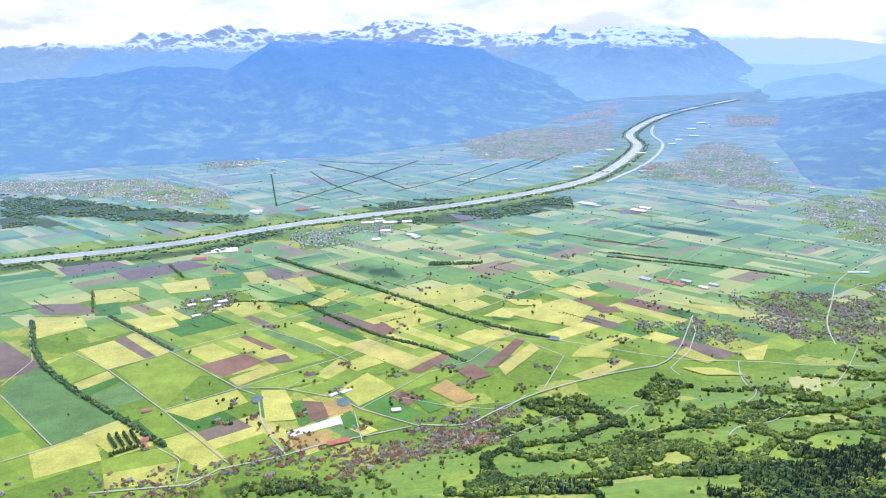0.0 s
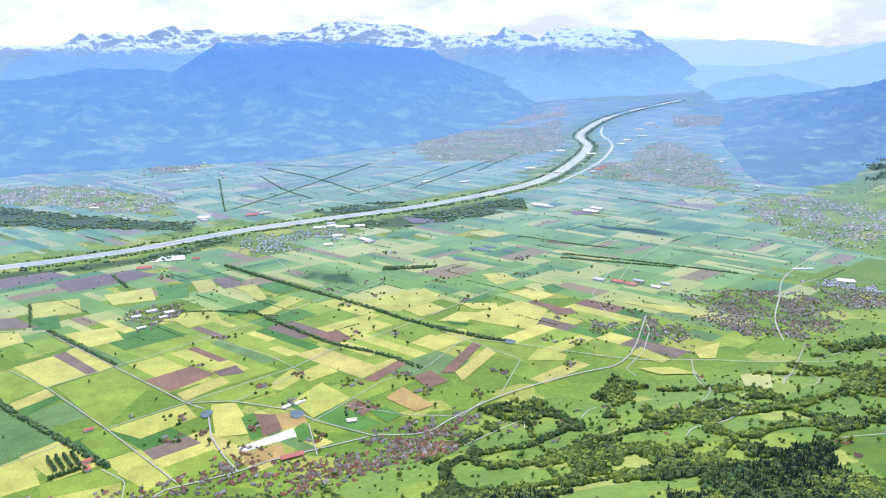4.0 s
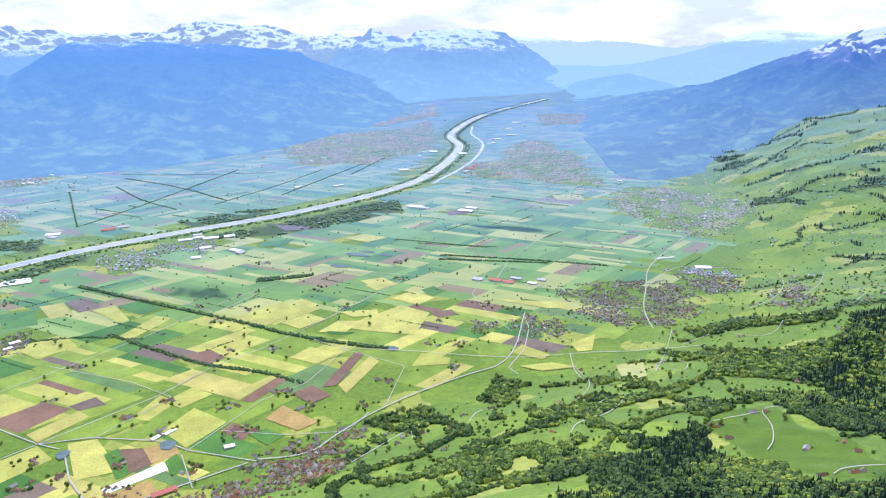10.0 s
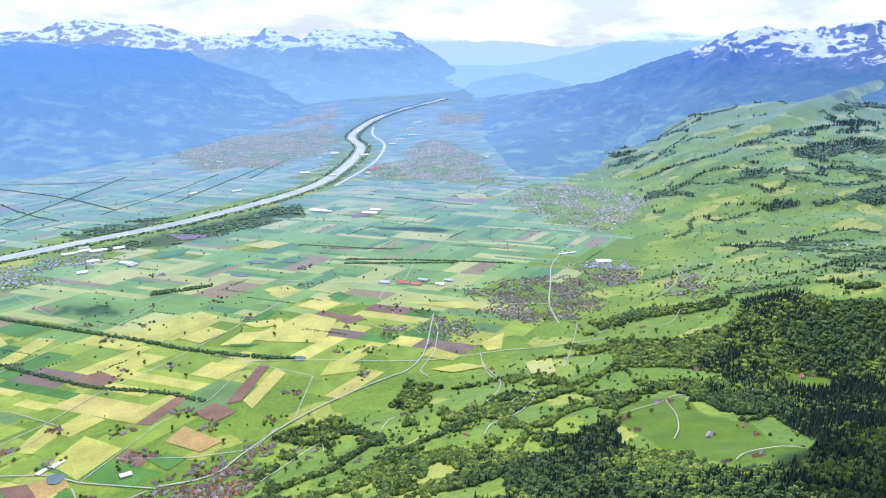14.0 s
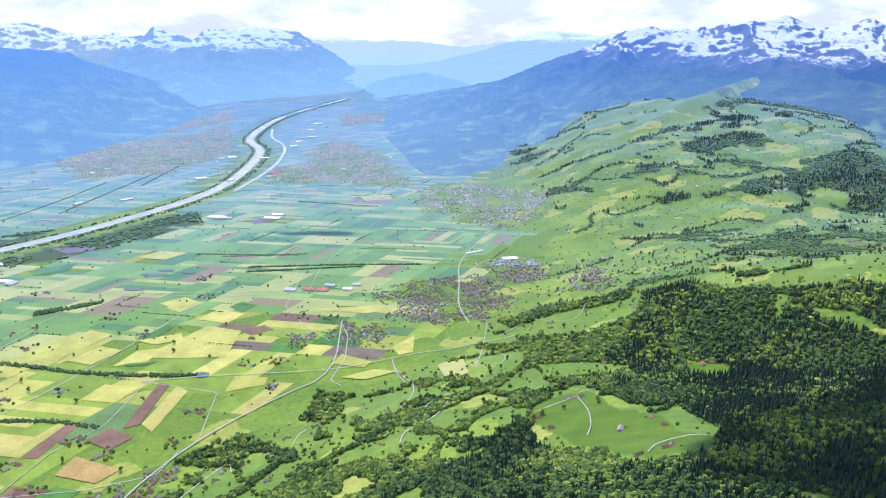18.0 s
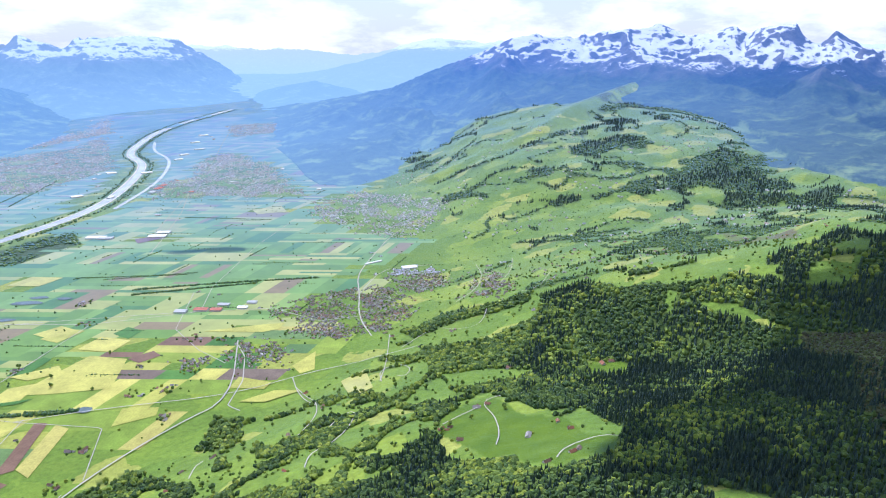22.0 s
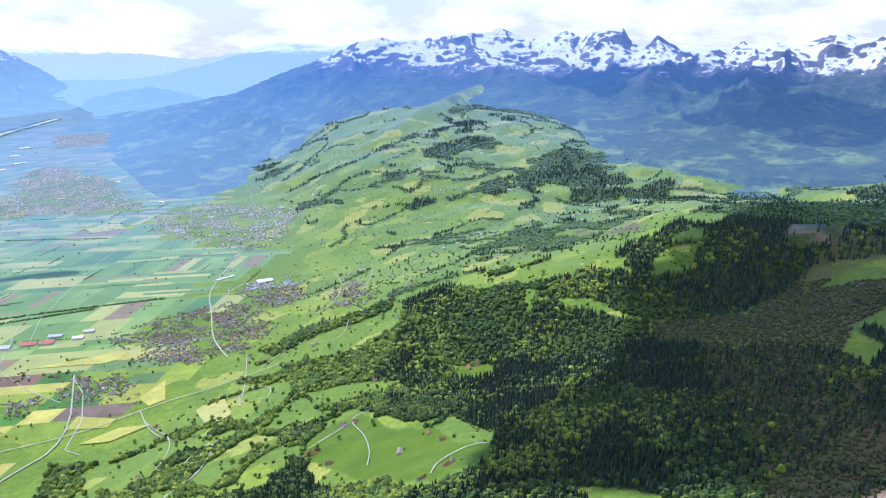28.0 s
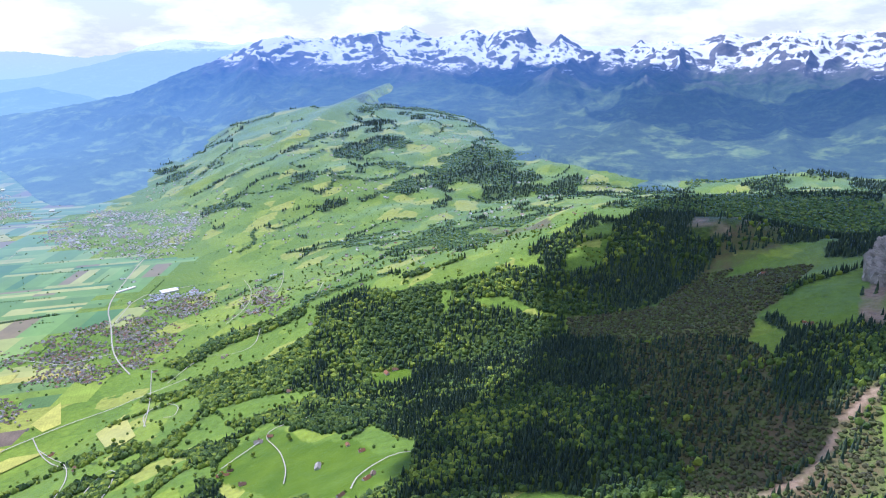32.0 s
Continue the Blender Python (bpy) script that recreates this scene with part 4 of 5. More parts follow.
known("B", 16.2, 262.8, 33.0, 292.0, 36.5, 288.9, 22.0, 262.8)
known("Y", 22.5, 262.8, 38.6, 285.9, 41.6, 280.0, 24.8, 255.3)
known("O", -5.3, 243.7, 1.2, 252.0, 12.7, 237.0, 5.3, 232.8)
known("B", 4.7, 260.3, 12.9, 265.4, 19.2, 255.3, 11.1, 250.5)
known("P", 98.3, 274.6, 105.3, 281.4, 113.6, 268.5, 108.5, 264.9)
known("P", 126.9, 277.2, 142.0, 284.1, 132.8, 268.4, 126.2, 268.5)
known("P", 96.5, 261.3, 111.3, 261.1, 119.6, 253.5, 104.2, 254.1)
known("P", 132.7, 246.5, 145.8, 249.1, 130.9, 220.3, 120.6, 219.0)
known("Y", 88.1, 193.9, 98.1, 200.9, 104.7, 194.5, 93.6, 187.2)
known("P", 111.0, 337.8, 138.8, 327.5, 146.7, 323.0, 140.6, 317.9, 132.9, 319.4)
known("P", 47.7, 383.5, 60.4, 386.7, 65.1, 376.3, 52.5, 373.4)
known("P", 58.1, 361.3, 74.4, 368.7, 81.4, 358.0, 67.1, 349.1)
known("D", 74.3, 362.5, 81.6, 364.2, 88.9, 355.1, 80.2, 353.5)
known("P", 4.0, 354.7, 15.5, 360.3, 23.9, 352.9, 12.2, 348.2)
known("P", 31.4, 339.7, 50.0, 338.8, 49.6, 330.5, 37.0, 331.4)
known("P", 1.7, 332.3, 15.7, 338.0, 30.1, 330.3, 18.4, 321.9)
known("P", 19.3, 330.6, 41.1, 328.8, 57.7, 318.5, 41.3, 316.9, 21.9, 316.7)
known("P", 5.1, 292.4, 11.4, 301.0, 25.9, 291.9, 18.9, 282.3)
known("P", -8.2, 332.5, 1.2, 341.9, 4.2, 338.8, -4.3, 330.1)
known("D", 23.1, 317.2, 36.2, 312.6, 29.7, 311.8, 23.8, 314.4)
known("P", 52.3, 271.3, 59.2, 282.0, 72.1, 276.7, 69.1, 270.3, 54.8, 268.8)
known("L", 3.9, 520.6, 28.4, 512.5, 40.1, 500.9, 12.1, 501.7)
known("D", -6.2, 475.5, 16.7, 479.4, 10.1, 465.4, -6.4, 464.3)
known("P", 49.3, 471.9, 63.4, 480.8, 77.6, 467.8, 63.1, 459.4)
known("P", 238.0, 567.1, 263.2, 564.6, 257.6, 542.2, 235.0, 548.7)
known("B", 134.9, 530.3, 149.7, 530.9, 150.7, 520.5, 133.5, 517.9)
known("P", 67.2, 328.1, 83.0, 329.6, 91.2, 322.2, 78.0, 321.4)
known("P", 112.6, 335.9, 141.8, 326.7, 146.2, 319.5, 133.0, 320.7, 116.0, 329.5)
known("P", 123.3, 275.6, 132.0, 281.9, 136.2, 279.3, 126.0, 267.3)



def slab(corners, lift, steps=1):
    """A thin sheet over the ground with its corners there: points and faces."""
    if len(corners) != 4:
        x, y = np.array(corners, float).T
        return np.stack([x, y, height(x, y) + lift], -1), [tuple(range(len(corners)))]
    a, b, c, d = (np.array(q, float) for q in corners)
    s, t = np.meshgrid(np.linspace(0, 1, steps + 1), np.linspace(0, 1, steps + 1))
    s, t = s[..., None], t[..., None]
    p = (a * (1 - s) + b * s) * (1 - t) + (d * (1 - s) + c * s) * t
    p = p.reshape(-1, 2)
    m = steps + 1
    faces = [(i * m + j, i * m + j + 1, (i + 1) * m + j + 1, (i + 1) * m + j) for i in range(steps) for j in range(steps)]
    return np.column_stack([p, height(p[:, 0], p[:, 1]) + lift]), faces


def up_mesh(name, points, faces, material, smooth_faces=False):
    me = bpy.data.meshes.new(name)
    me.from_pydata([tuple(p) for p in points], [], faces)
    me.materials.append(material)
    if smooth_faces:
        me.polygons.foreach_set("use_smooth", np.ones(len(me.polygons), bool))
    me.update()
    return me


def part(name, me, parent, label=""):
    ob = new(name, me)
    ob.parent = parent
    if label:
        ob["label"] = label
    return ob


def area_sign(corners):
    return sum(ax * by - bx * ay for (ax, ay), (bx, by) in zip(corners, corners[1:] + corners[:1]))


mids = [tuple(np.mean(c, 0)) for k, c in KNOWN]
KNOWN = [f for k, f in enumerate(KNOWN) if not any(inside(list(g[1]), np.array(mids[k][0]), np.array(mids[k][1])) for g in KNOWN[:k])]
for rank, (kind, corners) in enumerate(KNOWN):
    if area_sign(corners) < 0:
        corners.reverse()
    hilly = max(height(np.array([x]), np.array([y]))[0] for x, y in corners) > 0.3
    pts, faces = slab(corners, 0.20 + 0.002 * rank if hilly else 0.06 + 0.0025 * rank, 8 if hilly else 1)
    part("field", up_mesh("field", pts, faces, CROPS[kind]), ground, CROP_WORDS[kind])

# the open plain is parcelled along the drainage lines
ALONG = Vector((math.sin(radians(129.5)), math.cos(radians(129.5))))
ACROSS = Vector((math.sin(radians(55)), math.cos(radians(55))))
RIVER = [(-480, 350), (-360, 372), (-265, 403), (-176, 438), (-114, 487), (-50, 521), (7, 546), (60, 582), (109, 621), (150, 668), (196, 756), (228, 830), (242, 877), (244, 935), (262, 990),
         (300, 1070), (343, 1154), (400, 1240), (470, 1330), (600, 1480)]


def from_line(line, x, y):
    """The distance of points from a line of points."""
    best = np.full(np.shape(x), 1e9)
    for (ax, ay), (bx, by) in zip(line, line[1:]):
        dx, dy = bx - ax, by - ay
        t = np.clip(((x - ax) * dx + (y - ay) * dy) / (dx * dx + dy * dy), 0, 1)
        best = np.minimum(best, np.hypot(x - ax - t * dx, y - ay - t * dy))
    return best


rng = random.Random(5)
parcels = []
for i in range(-26, 40):
    for j in range(-22, 44):
        o = Vector((-40, 330)) + ALONG * (i * 36) + ACROSS * (j * 27)
        if not (-700 < o.x < 760 and 150 < o.y < 1500):
            continue
        strips = rng.choice((1, 2, 2, 3, 3, 4, 5)) + (1 + rng.randrange(3)) * (o.length > 400)
        if rng.random() < 0.62:
            cuts = sorted([0, 1] + [(k + rng.uniform(-0.2, 0.2)) / strips for k in range(1, strips)])
            cells = [(0, 1, a, b) for a, b in zip(cuts, cuts[1:])]
        else:
            cuts = sorted([0, 1] + [(k + rng.uniform(-0.2, 0.2)) / strips for k in range(1, strips)])
            cells = [(a, b, 0, 1) for a, b in zip(cuts, cuts[1:])]
        for u0, u1, v0, v1 in cells:
            if (u1 - u0) > 0.9 and rng.random() < 0.5:
                k = rng.uniform(0.3, 0.7)
                parts = [(u0, k, v0, v1), (k, u1, v0, v1)]
            else:
                parts = [(u0, u1, v0, v1)]
            for a, b, c, d in parts:
                parcels.append([tuple(o + ALONG * (36 * p + 0.4) + ACROSS * (27 * q + 0.4)) for p, q in ((a, c), (b, c), (b, d), (a, d))])
mids = np.array([np.mean(p, 0) for p in parcels])
flat = np.max([height(np.array([p[k][0] for p in parcels]), np.array([p[k][1] for p in parcels])) for k in range(4)], 0) < 0.05
clear = flat & (from_line(RIVER, *mids.T) > 24) & ~within(VILLAGES + TOWNS + WOODS_RIVER, *mids.T) & (np.hypot(*mids.T) < 1450)
clear &= ~within([c for k, c in KNOWN], *mids.T)
east_foot = along(EAST_FOOT, np.degrees(np.arctan2(*mids.T)))
clear &= np.hypot(*mids.T) < east_foot + 40
order = [k for k in np.argsort(np.hypot(mids[:, 0], mids[:, 1])) if clear[k]]
KINDS = "GPGMGPGGPDGLPGGMBGPGYGPDG"
for k in order[:170]:
    corners = parcels[k]
    if area_sign(corners) < 0:
        corners = corners[::-1]
    kind = rng.choice(KINDS)
    pts, faces = slab(corners, 0.04)
    part("field", up_mesh("field", pts, faces, CROPS[kind]), ground, CROP_WORDS[kind])
pts, faces = [], []
for k in order[170:]:
    corners = parcels[k]
    if area_sign(corners) < 0:
        corners = corners[::-1]
    q = len(pts)
    pts += [(x, y, 0.05) for x, y in corners]
    faces.append((q, q + 1, q + 2, q + 3))
luck = random.Random(17)
for i in range(-16, 46):
    for j in range(-6, 62):
        o = Vector((200, 1250)) + ALONG * (i * 46) + ACROSS * (j * 40)
        far, head = o.length, math.degrees(math.atan2(o.x, o.y))
        if not (1280 < far < 1540 and 9 < head < 34) or from_line(RIVER, np.array([o.x]), np.array([o.y]))[0] < 30:
            continue
        cuts = [0] + sorted(luck.uniform(0.2, 0.8) for _ in range(luck.choice((1, 2)))) + [1]
        for a, b in zip(cuts, cuts[1:]):
            q = len(pts)
            corners = [tuple(o + ALONG * (46 * p) + ACROSS * (40 * s)) for p, s in ((a + 0.01, 0.02), (b, 0.02), (b, 1), (a + 0.01, 1))]
            if area_sign(corners) < 0:
                corners.reverse()
            pts += [(x, y, 0.3) for x, y in corners]
            faces.append((q, q + 1, q + 2, q + 3))
tagged(part("distant_fields", up_mesh("distant_fields", pts, faces, FAR_FIELDS), ground, "patchwork of small green and yellow fields"), kind="stuff")

# ---------------------------------------------------------------- river and lanes


def ease(line, gap, rounds=2):
    """The line rounded off and set with a point every gap."""
    p = np.array(line, float)
    for _ in range(rounds):
        if len(p) > 2:
            q = np.empty((2 * len(p) - 2, 2))
            q[0::2], q[1::2] = p[:-1] * 0.75 + p[1:] * 0.25, p[:-1] * 0.25 + p[1:] * 0.75
            p = np.vstack([p[:1], q, p[-1:]])
    s = np.concatenate([[0], np.cumsum(np.hypot(*np.diff(p, axis=0).T))])
    at = np.linspace(0, s[-1], max(2, int(s[-1] / gap)))
    return np.stack([np.interp(at, s, p[:, 0]), np.interp(at, s, p[:, 1])], -1)


def ribbon(name, line, width, lift, material, gap=3.0, wobble=0.0, rounds=2):
    p = ease(line, gap, rounds)
    d = np.gradient(p, axis=0)
    side = np.stack([-d[:, 1], d[:, 0]], -1) / np.maximum(np.hypot(*d.T), 1e-6)[:, None]
    w = width / 2 * (1 + wobble * fractal(p[:, 0] / 30, p[:, 1] / 30, 3, 91))[:, None]
    a, b = p + side * w, p - side * w
    z = np.maximum(np.maximum(height(*a.T), height(*b.T)), height(*p.T)) + lift
    pts = np.concatenate([np.column_stack([a, z]), np.column_stack([b, z])])
    n = len(p)
    faces = [(k + n, k + 1 + n, k + 1, k) for k in range(n - 1)]
    return up_mesh(name, pts, faces, material, True)


river = tagged(new("river_water", ribbon("river", RIVER, 7.0, 0.16, WATER, 8.0, 0.1)), "pale grey-green river flowing between levees", "river", kind="structure")
for side, name in ((1, "levee"), (-1, "levee")):
    p = ease(RIVER, 10.0)
    d = np.gradient(p, axis=0)
    off = np.stack([-d[:, 1], d[:, 0]], -1) / np.hypot(*d.T)[:, None] * side * 7.2
    part("gravel_bank", ribbon("gravel_bank", (p + off * 0.58)[:, :2].tolist(), 1.1, 0.2, GRAVEL, 10.0, 0.4), river, "pale gravel river bank")
SIDE_CANAL = [(150, 640), (215, 735), (262, 840), (278, 900), (280, 960), (310, 1050)]
tagged(new("canal_water", ribbon("canal", SIDE_CANAL, 3.6, 0.16, WATER, 8.0)), "narrow side canal beside the river", "canal", kind="structure")
for width, *line in LANES:
    tagged(new("road", ribbon("road", line, width * 0.42, 0.42 if height(*np.array(line, float).T).max() > 1 else 0.32, LANE, 2.5, 0.0, 2 if height(*np.array(line, float).T).max() > 1 else 0)),
           "narrow pale country road between fields", "road", kind="structure")

# ---------------------------------------------------------------- trees and houses


def lumpy(seed, level):
    """A crown of one unit: a ball of facets pushed in and out, flat below."""
    bm = bmesh.new()
    bmesh.ops.create_icosphere(bm, subdivisions=max(level, 1), radius=0.5)
    r = random.Random(seed)
    for v in bm.verts:
        k = 1 + 0.35 * noise.noise(v.co * 3.1 + Vector((seed * 7.3, 0, 0))) + r.uniform(-0.14, 0.14)
        v.co = Vector((v.co.x * k, v.co.y * k, v.co.z * k * (0.75 if v.co.z < 0 else 1.1)))
    p = np.array([v.co for v in bm.verts])
    f = np.array([[v.index for v in face.verts] for face in bm.faces])
    bm.free()
    p[:, 2] -= p[:, 2].min()
    return p, f


def spire(seed, sides=6):
    """A spruce of one unit: two ragged skirts."""
    r = random.Random(seed)
    pts, faces = [], []
    for low, high, wide in ((0.08, 0.62, 0.26), (0.42, 1.0, 0.17)):
        q = len(pts)
        for k in range(sides):
            a = 2 * math.pi * (k + r.uniform(-0.2, 0.2)) / sides
            w = wide * r.uniform(0.8, 1.2)
            pts.append((w * math.cos(a), w * math.sin(a), low + r.uniform(-0.03, 0.03)))
        pts.append((0, 0, high))
        faces += [(q + k, q + (k + 1) % sides, q + sides) for k in range(sides)]
    return np.array(pts), np.array(faces)


ROUND_FINE = [lumpy(k, 2) for k in range(6)]
ROUND_ROUGH = [lumpy(k + 20, 1) for k in range(6)]
ROUND_FAR = [lumpy(k + 40, 0) for k in range(6)]
SPIRES = [spire(k) for k in range(5)]


def plant(name, label, x, y, tall, wide, shapes, material, sink=0.15, category="trees"):
    """Many crowns joined in one mesh, each an island."""
    if not len(x):
        return None
    z = height(x, y)
    luck = np.random.RandomState(len(x))
    which, turn = luck.randint(0, len(shapes), len(x)), luck.uniform(0, 6.28, len(x))
    points, faces, base = [], [], 0
    for s, (p, f) in enumerate(shapes):
        at = np.nonzero(which == s)[0]
        if not len(at):
            continue
        c, q = np.cos(turn[at])[:, None], np.sin(turn[at])[:, None]
        px = (p[:, 0] * c - p[:, 1] * q) * wide[at][:, None] + x[at][:, None]
        py = (p[:, 0] * q + p[:, 1] * c) * wide[at][:, None] + y[at][:, None]
        pz = p[:, 2][None] * tall[at][:, None] + (z[at] - sink * tall[at])[:, None]
        points.append(np.stack([px, py, pz], -1).reshape(-1, 3))
        faces.append((f[None] + (np.arange(len(at)) * len(p))[:, None, None]).reshape(-1, 3) + base)
        base += len(at) * len(p)
    me = sheet_mesh(name, np.vstack(points), np.vstack(faces))
    me.polygons.foreach_set("use_smooth", np.zeros(len(me.polygons), bool))
    me.materials.append(material)
    return tagged(new(name, me), label, category, kind="stuff")


def scatter(x0, x1, y0, y1, gap, seed):
    luck = np.random.RandomState(seed)
    x, y = np.meshgrid(np.arange(x0, x1, gap), np.arange(y0, y1, gap))
    x, y = x.ravel(), y.ravel()
    return x + luck.uniform(-0.5, 0.5, len(x)) * gap, y + luck.uniform(-0.5, 0.5, len(x)) * gap, luck


def near_road(x, y, gap):
    d = np.full(len(x), 1e9)
    for width, *line in LANES:
        d = np.minimum(d, from_line(line, x, y))
    return d < gap


# forest of the near hill
x, y, luck = scatter(-60, 460, 20, 340, 0.88, 1)
r, az = np.hypot(x, y), np.degrees(np.arctan2(x, y))
wooded = (az > -25) & (az < 98) & (r > 70) & (r < 330)
x, y, r = x[wooded], y[wooded], r[wooded]
dice = luck.uniform(0, 1, (4, len(x)))
keep = (woodland(x, y) > 0.5) & (~within(SCARS, x, y) | (dice[0] < 0.06)) & ~near_road(x, y, 0.5)
heath = within(HEATHS, x, y)
keep &= ~heath | (dice[1] < 0.42)
keep &= (r < 230) | (dice[2] < 0.45)
bare = heath & (dice[3] < 0.8) & ~within(SCARS, x, y) & (height(x, y) > 30) & (r < 260)
size = luck.uniform(0.75, 1.35, len(x)) * np.interp(r, [200, 260], [1.0, 1.3])
# more spruces under the big cloud: they grow there, and darken its shade
mood = fractal(x / 24, y / 24, 4, 101) + 0.8 * luck.uniform(-0.5, 0.5, len(x)) + np.interp(x, [70, 95, 125, 200, 240], [-0.26, -0.16, -0.1, -0.04, 0.16]) + np.interp(y, [84, 118], [0.4, 0.0]) * np.interp(x, [95, 125], [0.0, 1.0]) - np.interp(y, [140, 165], [0.0, 0.3]) * (x < 260)
fir = (mood > 0.02) & (height(x, y) > 24)
a = keep & fir
plant("spruce_forest", "dense dark green spruces on the hillside", x[a], y[a], 2.1 * size[a], 1.45 * size[a], SPIRES, NEEDLES)
dark = (fractal(x / 16, y / 16, 3, 103) + 0.5 * luck.uniform(-0.5, 0.5, len(x)) > np.where(height(x, y) > 30, -0.14, 0.06)) & ~fir
a = keep & dark
for a, shapes in ((a & (r < 150), ROUND_FINE), (a & (r >= 150), ROUND_ROUGH)):
    plant("oak_forest", "deep green broadleaf trees in the hillside woods", x[a], y[a], 1.3 * size[a], 1.25 * size[a], shapes, OAK)
fir |= dark
a = keep & ~fir & (r < 150)
plant("beech_forest", "fresh yellow-green beeches on the hillside", x[a], y[a], 1.3 * size[a], 1.25 * size[a], ROUND_FINE, LEAVES)
a = keep & ~fir & (r >= 150)
plant("mixed_forest", "green broadleaf wood on the upper hillside", x[a], y[a], 1.4 * size[a], 1.35 * size[a], ROUND_ROUGH, LEAVES)
plant("budding_forest", "brown still leafless trees on the steep slope", x[bare], y[bare], 0.7 * size[bare], 0.85 * size[bare], ROUND_ROUGH, BARE)
# belts and copses on the hills behind, and the woods by the river
x, y, luck = scatter(150, 900, 0, 800, 1.9, 2)
r, az = np.hypot(x, y), np.degrees(np.arctan2(x, y))
keep = (r >= 330) & (r < 900) & (az > 30) & (az < 92)
x, y, r = x[keep], y[keep], r[keep]
keep = (woodland(x, y) > 0.5) & ((r < 560) | (luck.uniform(0, 1, len(x)) < 0.6))
x, y, r = x[keep], y[keep], r[keep]
size = luck.uniform(0.7, 1.3, len(x)) * np.interp(r, [500, 620], [1.0, 1.35])
fir = fractal(x / 40, y / 40, 3, 107) + luck.uniform(-0.3, 0.3, len(x)) > 0.1
plant("hill_woods", "belts of broadleaf trees across the hill pastures", x[~fir], y[~fir], 1.3 * size[~fir], 1.9 * size[~fir], ROUND_FAR, HEDGE_LEAVES)
plant("hill_spruces", "dark spruce groups across the hill pastures", x[fir], y[fir], 2.3 * size[fir], 2.3 * size[fir], SPIRES, NEEDLES)
x, y, luck = scatter(-420, 160, 340, 700, 2.6, 3)
keep = within(WOODS_RIVER, x + 9 * fractal(x / 24, y / 24, 3, 63), y + 7 * fractal(x / 24, y / 24, 3, 69))
keep &= fractal(x / 18, y / 18, 3, 64) > -0.08
x, y = x[keep], y[keep]
size = luck.uniform(0.7, 1.4, len(x))
plant("riverside_woods", "dark green woods along the river", x, y, 1.3 * size, 2.5 * size, ROUND_ROUGH, HEDGE_LEAVES)
p = ease(RIVER, 2.2)
luck = np.random.RandomState(8)
d = np.gradient(p, axis=0)
side = np.stack([-d[:, 1], d[:, 0]], -1) / np.hypot(*d.T)[:, None]
rows = np.vstack([p + side * (k + luck.normal(0, 0.8, len(p)))[:, None] for k in (-8.5, -11, 8.5)])
rows = rows[luck.uniform(0, 1, len(rows)) < 0.6]
size = luck.uniform(0.7, 1.3, len(rows))
plant("levee_trees", "rows of trees along the river levees", rows[:, 0], rows[:, 1], 1.4 * size, 1.9 * size, ROUND_ROUGH, HEDGE_LEAVES)
# hedges of the plain
hx, hy, hs = [], [], []
luck = np.random.RandomState(9)
for width, *line in HEDGES:
    width = width * (0.4 if math.hypot(*line[0]) > 440 else 0.65)
    p = ease(line, 0.9)
    for row in (-0.25, 0.25):
        d = np.gradient(p, axis=0)
        side = np.stack([-d[:, 1], d[:, 0]], -1) / np.maximum(np.hypot(*d.T), 1e-6)[:, None]
        q = p + side * (row * width * 2 + luck.normal(0, 0.25, len(p)))[:, None]
        q = q[luck.uniform(0, 1, len(q)) < 0.88]
        hx.append(q[:, 0]), hy.append(q[:, 1]), hs.append(width * luck.uniform(0.75, 1.25, len(q)))
hx, hy, hs = map(np.concatenate, (hx, hy, hs))
plant("hedgerow", "tall dark green hedgerows along the field drains", hx, hy, 1.45 * hs, 1.35 * hs, ROUND_ROUGH, HEDGE_LEAVES, category="hedge")


# single trees, each with its trunk
def tree(seed):
    top = bpy.data.objects.new("tree", None)
    scene.collection.objects.link(top)
    bm = bmesh.new()
    bmesh.ops.create_cone(bm, segments=6, radius1=0.09, radius2=0.04, depth=0.8, matrix=Matrix.Translation((0, 0, 0.35)))
    for k in range(3):
        a = k * 2.1 + seed
        turn = Euler((0.6, 0, a)).to_matrix().to_4x4()
        bmesh.ops.create_cone(bm, segments=4, radius1=0.04, radius2=0.015, depth=0.5, matrix=Matrix.Translation((0, 0, 0.6)) @ turn @ Matrix.Translation((0, 0, 0.2)))
    me = bpy.data.meshes.new("trunk")
    bm.to_mesh(me), bm.free()
    me.materials.append(BARK)
    part("trunk", me, top)
    pts, faces, base = [], [], 0
    r = random.Random(seed)
    for k in range(5):
        p, f = ROUND_ROUGH[(seed + k) % 6]
        w = r.uniform(0.7, 1.0)
        pts.append(p * (w, w, w * 0.85) + (r.uniform(-0.3, 0.3), r.uniform(-0.3, 0.3), 0.3 + 0.18 * k))
        faces.append(f + base)
        base += len(p)
    me = sheet_mesh("crown", np.vstack(pts), np.vstack(faces))
    me.polygons.foreach_set("use_smooth", np.zeros(len(me.polygons), bool))
    me.materials.append(LEAVES)
    part("crown", me, top)
    return tagged(top, "single round broadleaf tree on the green meadow", "tree", "meadow trees")


patterns = [tree(k) for k in range(4)]
luck = np.random.RandomState(12)
x, y = luck.uniform(-190, 300, 4200), luck.uniform(150, 420, 4200)
r, az = np.hypot(x, y), np.degrees(np.arctan2(x, y))
z = height(x, y)
chance = np.where(z > 1, 0.30, 0.035) * (r < 420) * (az > -32) * (az < 75)
keep = (luck.uniform(0, 1, len(x)) < chance) & (woodland(x, y) < 0.5) & ~near_road(x, y, 1.0) & ~within([c for k, c in KNOWN if k in "WBLO"], x, y)
